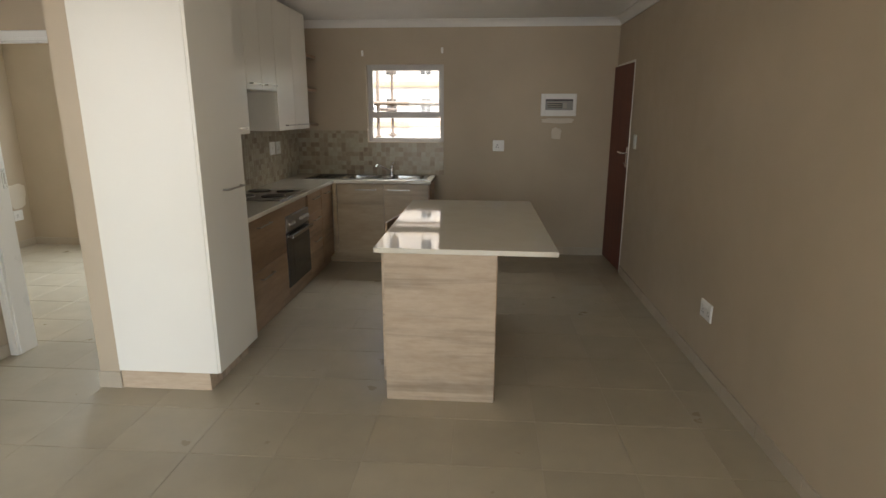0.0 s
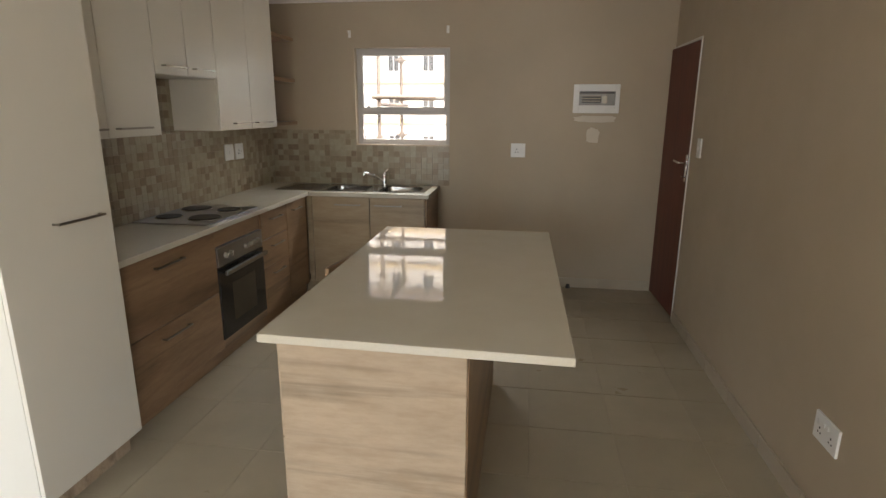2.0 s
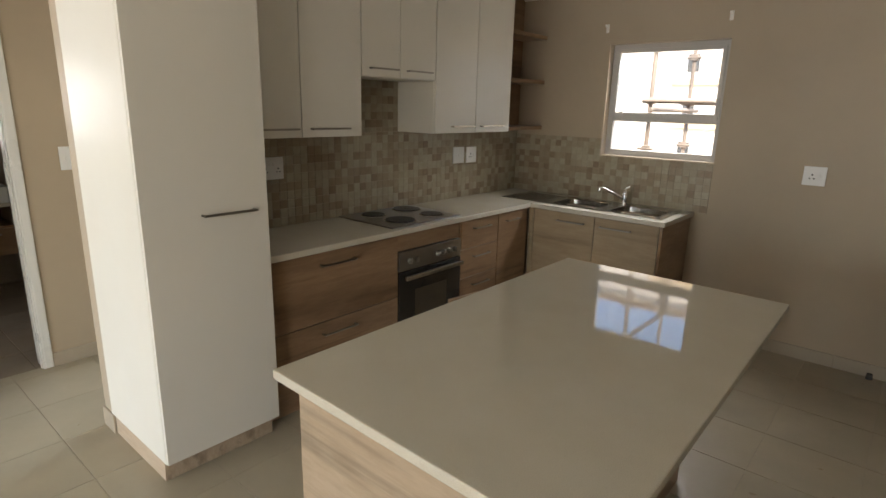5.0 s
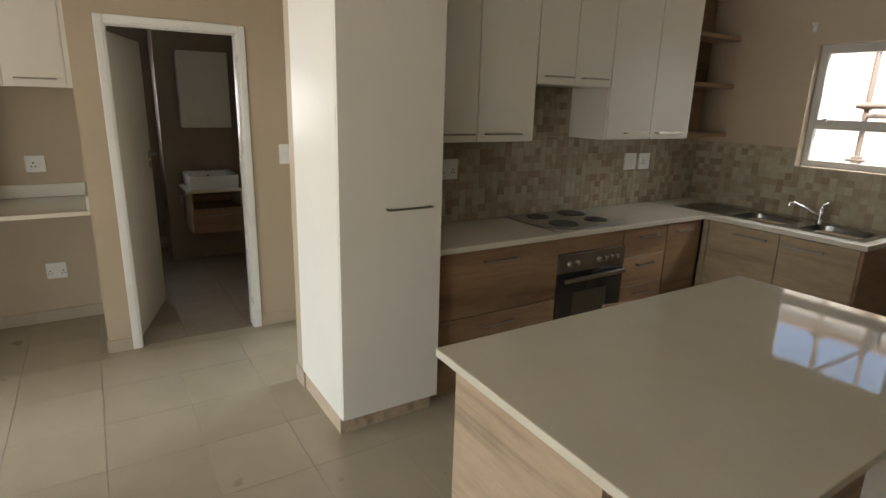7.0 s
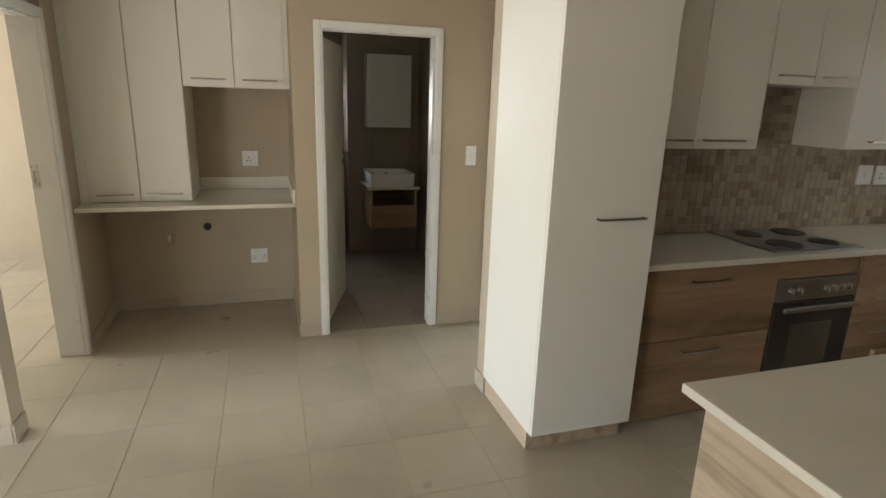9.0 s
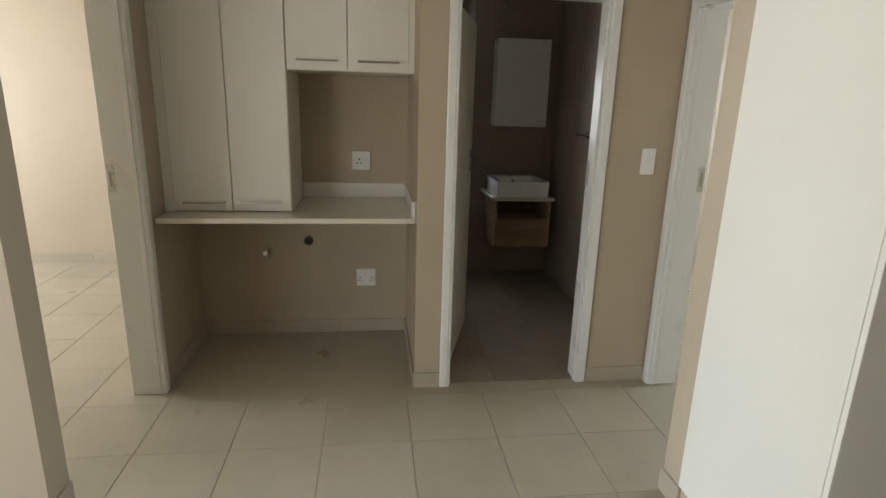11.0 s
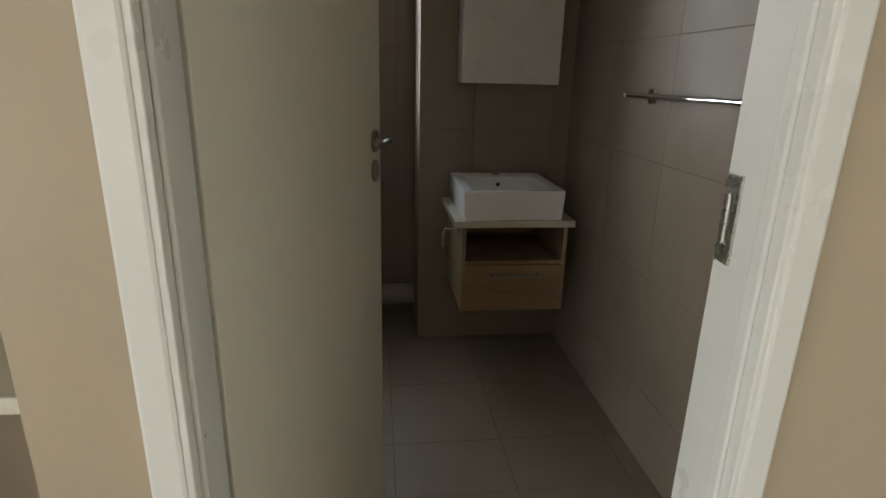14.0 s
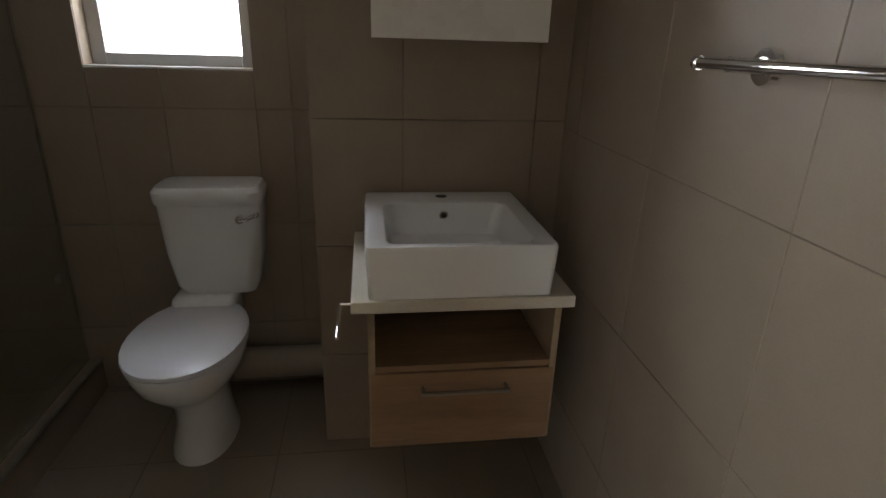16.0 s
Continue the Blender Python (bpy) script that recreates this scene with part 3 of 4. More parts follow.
for y in (4.93, 4.99, 5.185, 5.24, 5.295, 5.35):
    bm = tube(bmesh.new(), (FRONT + 0.004, y, 0.693), (FRONT + 0.024, y, 0.693), 0.019, 18, 0.016)
    box(bm, FRONT + 0.022, FRONT + 0.03, y - 0.004, y + 0.004, 0.677, 0.709, bevel=0.0015)
    part("knob", bm, SATIN, oven, "round steel knob", True)
part("oven_door", boxed(-1.118, FRONT + 0.004, 4.842, 5.421, 0.167, 0.627, bevel=0.003), OVENG, oven, "black glass oven door")
part("window_pane", boxed(FRONT + 0.0045, FRONT + 0.0052, 4.98, 5.28, 0.25, 0.5), OVENW, oven, "smoked inspection window")
bm = boxed(FRONT + 0.03, FRONT + 0.052, 4.86, 5.40, 0.585, 0.612, bevel=0.005)
box(bm, FRONT + 0.003, FRONT + 0.036, 4.88, 4.9, 0.59, 0.606)
box(bm, FRONT + 0.003, FRONT + 0.036, 5.36, 5.38, 0.59, 0.606)
part("handle", bm, STEEL, oven, "flat steel towel-bar handle")

bank = unit_y("drawer_unit", 5.428, 5.85, KICK, 0.862, FRONT, "narrow dark wood-look base unit with three drawers", WOOD_Y)
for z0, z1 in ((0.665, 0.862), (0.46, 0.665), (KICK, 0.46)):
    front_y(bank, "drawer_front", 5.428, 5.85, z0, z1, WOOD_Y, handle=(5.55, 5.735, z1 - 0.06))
corner = unit_y("corner_cabinet", 5.853, 6.235, KICK, 0.862, FRONT, "dark wood-look corner base cabinet with one door", WOOD_Y)
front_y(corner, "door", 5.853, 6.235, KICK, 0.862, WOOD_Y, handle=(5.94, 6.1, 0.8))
part("plinth", boxed(XW + 0.01, -1.15, 3.94, 6.3, 0, KICK - 0.001), WOOD_Y, drawers, "dark wood-look plinth")

SY = 6.262
sink_unit = thing("sink_cabinet", "oak-look sink base cabinet with two doors", "cabinet")
part("body", boxed(-1.085, -0.082, SY + 0.019, YB - 0.012, KICK, 0.862), WOOD_X, sink_unit)
for x0, x1, h0, h1 in ((-1.045, -0.545, -0.84, -0.62), (-0.545, -0.082, -0.50, -0.27)):
    d = part("door", boxed(x0 + GAP, x1 - GAP, SY, SY + 0.018, KICK + GAP, 0.862 - GAP, bevel=0.0012, seg=1), WOOD_X, sink_unit)
    bar_handle(d, (h0, SY, 0.8), (h1, SY, 0.8), (0, -0.028, 0))
part("filler", boxed(-1.09, -1.047, SY, SY + 0.018, KICK, 0.862), WOOD_X, sink_unit)
part("end_panel", boxed(-0.08, -0.062, SY - 0.002, YB - 0.012, 0.0, 0.862, bevel=0.001, seg=1), WOOD_Y, sink_unit, "dark wood-look end panel")
part("plinth", boxed(-1.15, -0.083, SY + 0.06, SY + 0.076, 0, KICK - 0.001), WOOD_X, sink_unit)

# the worktop runs round the corner; its sink cut-outs are left open
ZT0, ZT1 = 0.868, 0.90
worktop = thing("worktop", "cream polished stone worktop around the corner", "worktop")
part("long_slab", boxed(XW + 0.002, -1.067, 3.94, 6.24, ZT0, ZT1, bevel=0.003), COUNTER, worktop)
bm = bmesh.new()
BX = ((-0.98, -0.60), (-0.52, -0.14))
BY = (6.36, 6.70)
box(bm, XW + 0.002, BX[0][0], 6.2405, YB - 0.002, ZT0, ZT1)
box(bm, BX[0][0], -0.045, 6.2405, BY[0], ZT0, ZT1, bevel=0.002)
box(bm, BX[0][0], -0.045, BY[1], YB - 0.002, ZT0, ZT1)
box(bm, BX[0][1], BX[1][0], BY[0], BY[1], ZT0, ZT1)
box(bm, BX[1][1], -0.045, BY[0], BY[1], ZT0, ZT1)
part("sink_slab", bm, COUNTER, worktop)

sink = thing("kitchen_sink", "stainless steel double bowl sink with drainer", "sink")
ZS = ZT1 + 0.003
bm = bmesh.new()
box(bm, -1.40, BX[0][0] + 0.02, 6.32, 6.77, ZT1 + 0.0005, ZS, bevel=0.001, seg=1)
box(bm, BX[0][0] + 0.02, -0.10, 6.32, BY[0] + 0.015, ZT1 + 0.0005, ZS)
box(bm, BX[0][0] + 0.02, -0.10, BY[1] - 0.015, 6.77, ZT1 + 0.0005, ZS)
box(bm, BX[0][1] - 0.015, BX[1][0] + 0.015, BY[0] + 0.015, BY[1] - 0.015, ZT1 + 0.0005, ZS)
box(bm, BX[1][1] - 0.015, -0.10, BY[0] + 0.015, BY[1] - 0.015, ZT1 + 0.0005, ZS)
part("rim", bm, STEEL, sink)
part("drainer", boxed(-1.36, -1.02, 6.35, 6.74, ZS, ZS + 0.002, bevel=0.0008, seg=1), STEEL, sink)
for i in range(6):
    part("drainer_rib", boxed(-1.34, -1.04, 6.40 + 0.055 * i, 6.412 + 0.055 * i, ZS + 0.002, ZS + 0.005, bevel=0.001, seg=1), STEEL, sink)
for a, b in BX:
    bm = bmesh.new()

    def ring(k, z, a=a, b=b):
        cx, cy = (a + b) / 2, (BY[0] + BY[1]) / 2
        w, h, r = (b - a) / 2 - k, (BY[1] - BY[0]) / 2 - k, 0.06
        pts = []
        for sx, sy, a0 in ((1, 1, 0), (-1, 1, 90), (-1, -1, 180), (1, -1, 270)):
            for s in range(5):
                th = radians(a0 + 22.5 * s)
                pts.append((cx + sx * (w - r) + r * math.cos(th), cy + sy * (h - r) + r * math.sin(th), z))
        return pts
    rows = [[bm.verts.new(p) for p in ring(k, z)] for k, z in ((0.004, ZS + 0.001), (0.016, ZS - 0.004), (0.022, 0.80), (0.05, 0.76))]
    for p, q in zip(rows, rows[1:]):
        for i in range(20):
            bm.faces.new((p[i], p[(i + 1) % 20], q[(i + 1) % 20], q[i]))
    bm.faces.new(rows[-1])
    bowl = part("bowl", bm, STEEL, sink, "", True)
    part("drain", tube(bmesh.new(), ((a + b) / 2, 6.53, 0.7605), ((a + b) / 2, 6.53, 0.764), 0.035, 18), CHROME, bowl)

tapx, tapy = -0.53, 6.72
mixer = thing("kitchen_mixer_tap", "chrome single-lever mixer tap with swivel spout", "tap")
bm = tube(bmesh.new(), (tapx, tapy, ZS), (tapx, tapy, ZS + 0.01), 0.027, 18)
tube(bm, (tapx, tapy, ZS), (tapx, tapy, ZS + 0.085), 0.02, 18)
ball(bm, (tapx, tapy, ZS + 0.088), 0.023, 14)
part("tap_body", bm, CHROME, mixer, "", True)
bm = sweep(bmesh.new(), [(tapx, tapy, ZS + 0.04), (tapx - 0.07, tapy - 0.06, ZS + 0.088), (tapx - 0.135, tapy - 0.11, ZS + 0.122), (tapx - 0.152, tapy - 0.123, ZS + 0.12), (tapx - 0.155, tapy - 0.125, ZS + 0.1)], 0.0105)
part("spout", bm, CHROME, mixer, "", True)
bm = sweep(bmesh.new(), [(tapx, tapy, ZS + 0.09), (tapx + 0.006, tapy, ZS + 0.125), (tapx + 0.032, tapy + 0.008, ZS + 0.142)], 0.008)
part("lever", bm, CHROME, mixer, "", True)

hob = thing("hob", "stainless steel electric hob with four solid plates", "hob")
part("tray", boxed(-1.60, -1.112, 4.81, 5.44, ZT1 + 0.0005, ZT1 + 0.009, bevel=0.004), PANELS, hob)
for x, y, r in ((-1.475, 4.99, 0.075), (-1.24, 5.0, 0.094), (-1.475, 5.295, 0.094), (-1.24, 5.29, 0.075)):
    plate = part("hotplate", tube(bmesh.new(), (x, y, ZT1 + 0.009), (x, y, ZT1 + 0.018), r, 32, r - 0.003), BLACKM, hob, "black cast hotplate", True)
    bm = tube(bmesh.new(), (x, y, ZT1 + 0.0085), (x, y, ZT1 + 0.012), r + 0.008, 32, r + 0.003)
    part("ring", bm, CHROME, plate, "bright trim ring", True)
    part("hub", tube(bmesh.new(), (x, y, ZT1 + 0.0178), (x, y, ZT1 + 0.0188), 0.018, 18), BLACKM, plate)

UF = -1.275
ZU, ZH = 1.427, 1.755
for name, y0, y1, mid, z0, lab in (("wall_cabinet", 3.94, 4.728, 4.325, ZU, "cream two-door wall cabinet beside the pantry"), ("hood_cabinet", 4.731, 5.345, 5.03, ZH, "short cream two-door wall cabinet above the hob"), ("wall_cabinet", 5.348, 6.193, 5.775, ZU, "cream two-door wall cabinet beside open shelves")):
    cab = unit_y(name, y0, y1, z0, 2.50, UF, lab, BOARD)
    hz = z0 + 0.045
    front_y(cab, "door", y0, mid, z0, 2.50, BOARD, UF, (mid - 0.27 if mid - y0 > 0.35 else mid - 0.245, mid - 0.03, hz))
    front_y(cab, "door", mid, y1, z0, 2.50, BOARD, UF, (mid + 0.05, mid + (0.30 if y1 - mid > 0.35 else 0.265), hz))
shelves = thing("corner_shelves", "open wood-look corner shelves beside the wall cabinet", "shelf")
for z in (1.43, 1.80, 2.15):
    part("shelf", boxed(XW + 0.002, -1.372, 6.196, YB - 0.002, z, z + 0.03, bevel=0.002), WOOD_Y, shelves)
part("back_panel", boxed(XW + 0.002, XW + 0.012, 6.196, YB - 0.003, 1.46, 2.5), WOOD_Y, shelves)

# island
island = thing("island_unit", "oak-look island base with doors along one side", "kitchen island")
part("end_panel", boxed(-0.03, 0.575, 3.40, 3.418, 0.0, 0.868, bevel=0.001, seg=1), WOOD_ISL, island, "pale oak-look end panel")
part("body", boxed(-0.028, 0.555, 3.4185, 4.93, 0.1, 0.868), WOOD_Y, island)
part("side_panel", boxed(0.557, 0.58, 3.4185, 4.94, 0.0, 0.868, bevel=0.001, seg=1), WOOD_Y, island, "dark wood-look side panel")
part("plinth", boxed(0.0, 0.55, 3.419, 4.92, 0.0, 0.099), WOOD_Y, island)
for y0, y1, z0, z1 in ((3.42, 4.17, 0.5, 0.866), (3.42, 4.17, 0.105, 0.5)):
    d = part("drawer_front", boxed(-0.047, -0.029, y0 + GAP, y1 - GAP, z0 + GAP, z1 - GAP, bevel=0.0012, seg=1), WOOD_ISL, island)
    bar_handle(d, (-0.047, 3.68, z1 - 0.06), (-0.047, 3.9, z1 - 0.06), (-0.028, 0, 0))
ajar = part("door", boxed(-0.018, 0.0, -0.745, 0, 0.105, 0.866, bevel=0.0012, seg=1), WOOD_Y, island, "cabinet door left ajar")
bar_handle(ajar, (-0.018, -0.66, 0.8), (-0.018, -0.44, 0.8), (-0.028, 0, 0))
ajar.matrix_world = pose(-0.03, 4.925, 0, 0, 0, -9.0)
bm = boxed(-0.075, 0.87, 3.35, 4.995, 0.872, 0.90, bevel=0.003)
for v in bm.verts:  # the overhanging corner is cut a little out of square
    if v.co.x > 0.5 and v.co.y < 4:
        v.co += Vector((0.018, -0.022, 0))
part("top", bm, COUNTER, island, "cream polished stone top overhanging one side")


# ---- sockets, switches and the distribution board ----
def plate(name, m, w, h, label, kind_of):
    """A wall plate. Local: x along the wall, y out of the wall towards -y, z up; its middle is the origin."""
    root = thing(name, label, kind_of)
    part("face_plate", boxed(-w / 2, w / 2, -0.011, -0.0005, -h / 2, h / 2, bevel=0.003), PLAST, root)

    def pins(cx, cz, k=1.0):
        for dx, dz, r in ((0, 0.011, 0.0045), (-0.0095, -0.008, 0.0038), (0.0095, -0.008, 0.0038)):
            part("pin_hole", tube(bmesh.new(), (cx + dx * k, -0.0104, cz + dz * k), (cx + dx * k, -0.0118, cz + dz * k), r * k, 10), DARK, root, "dark pin hole")
    if kind_of == "socket":
        if "double" in label:
            pins(-0.04, -0.012)
            pins(0.04, -0.012)
            for cx in (-0.012, 0.012):
                part("rocker", boxed(cx - 0.007, cx + 0.007, -0.0155, -0.0105, 0.016, 0.034, bevel=0.002), PLAST, root)
        else:
            pins(-0.012, -0.006, 1.25)
            part("rocker", boxed(0.022, 0.036, -0.0155, -0.0105, -0.012, 0.012, bevel=0.002), PLAST, root)
    elif kind_of == "switch":
        part("rocker", boxed(-0.008, 0.008, -0.016, -0.0105, -0.014, 0.014, bevel=0.003), PLAST, root)
    root.matrix_world = m
    return root


EAST, NORTH, WEST = -90, 0, 90   # the wall that a plate hangs on
plate("socket", pose(0.648, YB, 1.228, 0, 0, NORTH), 0.125, 0.12, "white single wall socket on the kitchen wall", "socket")
plate("socket", pose(XW + 0.008, 4.345, 1.24, 0, 0, WEST), 0.15, 0.125, "white double wall socket on the mosaic", "socket")
plate("isolator_switch", pose(XW + 0.008, 6.005, 1.235, 0, 0, WEST), 0.13, 0.125, "white blank isolator plate on the mosaic", "switch")
plate("socket", pose(XW + 0.008, 6.165, 1.232, 0, 0, WEST), 0.125, 0.125, "white single wall socket on the mosaic", "socket")
plate("light_switch", pose(XR, 5.885, 1.326, 0, 0, EAST), 0.08, 0.13, "white light switch beside the front door", "switch")
plate("socket", pose(XR, 3.895, 0.407, 0, 0, EAST), 0.165, 0.11, "white double wall socket low on the long wall", "socket")
plate("light_switch", pose(XP, 3.652, 1.253, 0, 0, WEST), 0.075, 0.135, "white light switch beside the bathroom door", "switch")
plate("socket", pose(-3.46, 2.163, 1.15, 0, 0, WEST), 0.115, 0.115, "white single wall socket above the laundry counter", "socket")
plate("socket", pose(-3.46, 2.188, 0.38, 0, 0, WEST), 0.125, 0.115, "white double wall socket below the laundry counter", "socket")
plate("socket", pose(-5.0, 6.64, 0.39, 0, 0, WEST), 0.13, 0.12, "white wall socket in the bedroom", "socket")

board = thing("distribution_board", "white electrical distribution board with a smoked cover", "distribution board")
bm = bmesh.new()
bx0, bx1, bz0, bz1 = 1.096, 1.472, 1.548, 1.782
box(bm, bx0, 1.142, YB - 0.03, YB - 0.0005, bz0, bz1, bevel=0.005)
box(bm, 1.438, bx1, YB - 0.03, YB - 0.0005, bz0, bz1, bevel=0.005)
box(bm, 1.142, 1.438, YB - 0.03, YB - 0.0005, bz0, 1.612, bevel=0.003)
box(bm, 1.142, 1.438, YB - 0.03, YB - 0.0005, 1.725, bz1, bevel=0.003)
part("housing", bm, PLAST, board)
part("recess", boxed(1.142, 1.438, YB - 0.012, YB - 0.001, 1.612, 1.725), SMOKE, board, "smoked window recess")
for i in range(6):
    part("breaker", boxed(1.168 + 0.026 * i, 1.192 + 0.026 * i, YB - 0.02, YB - 0.012, 1.632, 1.688, bevel=0.002), GREYP, board, "dark circuit breaker")
for z in (1.643, 1.664, 1.685):
    part("label_strip", boxed(1.166, 1.318, YB - 0.0225, YB - 0.0202, z, z + 0.006), SKIRT, board, "faded label strip")
part("main_switch", boxed(1.33, 1.372, YB - 0.026, YB - 0.012, 1.63, 1.69, bevel=0.003), SATIN, board, "grey main switch")
part("cover_edge", boxed(1.146, 1.434, YB - 0.017, YB - 0.0125, 1.706, 1.724, bevel=0.001), GREYP, board, "dark upper edge of the cover")


def patch(name, cx, cz, w, h, seed, m=None):
    """An uneven smear of filler on the back wall."""
    rnd = random.Random(seed)
    pts = []
    for i in range(22):
        a = math.tau * i / 22
        k = 1 + rnd.uniform(-0.14, 0.1)
        pts.append((cx + w / 2 * k * math.copysign(abs(math.cos(a)) ** 0.6, math.cos(a)), cz + h / 2 * k * math.copysign(abs(math.sin(a)) ** 0.6, math.sin(a))))
    bm = loft(bmesh.new(), [[(x, YB - 0.0003, z) for x, z in pts], [(cx + (x - cx) * 0.93, YB - 0.0022, cz + (z - cz) * 0.9) for x, z in pts]])
    if m:
        bm.transform(m @ pose(0, -YB, 0))
    solid(name, bm, PATCH, "dried patch of unpainted wall filler", "plaster patch")


patch("filler_patch", 1.29, 1.50, 0.35, 0.055, 3)
patch("filler_patch", 1.275, 1.36, 0.11, 0.13, 8)

patch("filler_patch", 0, 0, 0.3, 0.28, 11, pose(-5.0, 6.66, 0.62, 0, 0, 90))

for x, z in ((-0.848, 2.205), (0.021, 2.232)):
    hook = thing("curtain_bracket", "small white curtain rail bracket beside the window", "bracket", "curtain brackets")
    part("base_plate", boxed(x - 0.012, x + 0.012, YB - 0.006, YB - 0.0005, z - 0.03, z + 0.03, bevel=0.002), PLAST, hook)
    part("hook", sweep(bmesh.new(), [(x, YB - 0.005, z + 0.012), (x, YB - 0.035, z + 0.012), (x, YB - 0.04, z + 0.024)], 0.006), PLAST, hook)
solid("door_stop", tube(tube(bmesh.new(), (1.142, YB - 0.04, 0.0), (1.142, YB - 0.04, 0.028), 0.02, 16, 0.016), (1.142, YB - 0.04, 0.028), (1.142, YB - 0.04, 0.034), 0.017, 16), GREYP, "small dark rubber door stop on the floor", "door stop")

# ---- laundry recess ----
solid("laundry_counter", boxed(-3.458, -2.78, YD1 + 0.012, 2.453, 0.892, 0.92, bevel=0.003), COUNTER, "cream stone counter spanning the laundry recess", "worktop")
up = thing("laundry_upstand", "cream upstand behind the laundry counter", "upstand")
part("back_strip", boxed(-3.459, -3.442, 1.80, 2.453, 0.9205, 1.01, bevel=0.002), BOARD, up)
part("end_strip", boxed(-3.44, -2.785, 2.437, 2.4545, 0.9205, 1.01, bevel=0.002), BOARD, up)
LF = -2.958
tall = thing("laundry_cabinet", "tall cream two-door cabinet standing on the counter", "cabinet")
part("body", boxed(-3.458, LF - 0.019, 1.152, 1.796, 0.921, 2.5), BOARD, tall)
part("filler", boxed(LF - 0.03, LF - 0.004, 1.142, 1.19, 0.921, 2.5), BOARD, tall)
low = thing("laundry_wall_cabinet", "cream two-door wall cabinet over the counter gap", "cabinet")
part("body", boxed(-3.458, LF - 0.019, 1.798, 2.452, 1.66, 2.5), BOARD, low)
part("filler", boxed(LF - 0.03, LF - 0.004, 2.424, 2.453, 1.66, 2.5), BOARD, low)
for root, y0, y1, z0, h0, h1 in ((tall, 1.19, 1.49, 0.922, 1.24, 1.455), (tall, 1.49, 1.796, 0.922, 1.53, 1.745), (low, 1.798, 2.108, 1.66, 1.85, 2.06), (low, 2.108, 2.424, 1.66, 2.16, 2.375)):
    d = part("door", boxed(LF - 0.018, LF, y0 + GAP, y1 - GAP, z0 + GAP, 2.5, bevel=0.0012, seg=1), BOARD, root)
    bar_handle(d, (LF, h0, z0 + 0.05), (LF, h1, z0 + 0.05), (0.028, 0, 0))

wtap = thing("washing_machine_tap", "small chrome stop tap on the recess wall", "tap")
bm = tube(bmesh.new(), (-3.46, 1.563, 0.566), (-3.452, 1.563, 0.566), 0.02, 16)
tube(bm, (-3.455, 1.563, 0.566), (-3.40, 1.563, 0.566), 0.011, 12)
tube(bm, (-3.41, 1.563, 0.572), (-3.40, 1.563, 0.525), 0.009, 12)
part("valve", bm, SATIN, wtap, "", True)
bm = tube(bmesh.new(), (-3.40, 1.563, 0.566), (-3.378, 1.563, 0.568), 0.016, 10)
box(bm, -3.385, -3.377, 1.544, 1.582, 0.562, 0.572, bevel=0.003)
part("handle", bm, SATIN, wtap)
waste = thing("waste_outlet", "dark open waste pipe in the recess wall", "pipe")
bm = tube(bmesh.new(), (-3.4595, 1.823, 0.632), (-3.445, 1.823, 0.632), 0.029, 20)
part("pipe", bm, GREYP, waste)
part("bore", tube(bmesh.new(), (-3.4452, 1.823, 0.632), (-3.4442, 1.823, 0.632), 0.023, 20), DARK, waste, "dark bore")

# ---- bathroom ----
YRW, XDU, YDU = 3.84, -4.78, 3.09
structure("bathroom_duct", [(XO, XDU, YDU, YRW, 0, ZC)], BGROUT, "tiled service duct behind the basin", "wall")
structure("shower_kerb", [(XO, -3.58, 2.10, 2.205, 0, 0.13)], BTILE, "tiled shower kerb", "kerb")
structure("shower_kerb_trim", [(XO, -3.58, 2.188, 2.212, 0.1302, 0.137)], SATIN, "metal trim along the shower kerb", "trim")
shower = thing("shower_screen", "fixed clear glass shower screen on a kerb", "shower screen")
part("glass_panel", boxed(XO + 0.004, -3.75, 2.155, 2.163, 0.137, 1.95), SHOWERG, shower).visible_shadow = False
part("knob", tube(bmesh.new(), (-5.06, 2.17, 0.52), (-5.06, 2.19, 0.52), 0.016, 14), SATIN, shower)
solid("soil_pipe", tube(bmesh.new(), (XO + 0.068, 2.72, 0.125), (XO + 0.068, YDU - 0.001, 0.125), 0.06, 22), SKIRT, "dull beige soil pipe along the wall behind the toilet", "pipe", smooth=True)


def oval(cx, cy, z, rx, ry, n=28, squash=1.0):
    """An egg-shaped ring that is blunter towards -x (the back)."""
    pts = []
    for i in range(n):
        a = math.tau * i / n
        c, s = math.cos(a), math.sin(a)
        k = 1.0 if c > 0 else squash
        pts.append((cx + rx * c * k, cy + ry * math.copysign(abs(s) ** 0.9, s), z))
    return pts


toilet = thing("toilet", "white close-coupled toilet with lid closed", "toilet")
TY = 2.66
rings = [oval(-4.86, TY, 0.0, 0.175, 0.105), oval(-4.86, TY, 0.03, 0.17, 0.1), oval(-4.87, TY, 0.12, 0.145, 0.082), oval(-4.86, TY, 0.2, 0.15, 0.085),
         oval(-4.835, TY, 0.27, 0.2, 0.125), oval(-4.815, TY, 0.33, 0.24, 0.16), oval(-4.81, TY, 0.375, 0.25, 0.175), oval(-4.81, TY, 0.392, 0.25, 0.176)]
part("bowl", loft(bmesh.new(), rings), CERAM, toilet, "", True)
part("seat", loft(bmesh.new(), [oval(-4.808, TY, 0.394, 0.25, 0.176), oval(-4.808, TY, 0.396, 0.255, 0.181), oval(-4.808, TY, 0.408, 0.255, 0.181), oval(-4.808, TY, 0.411, 0.25, 0.176)]), SEATP, toilet, "", True)
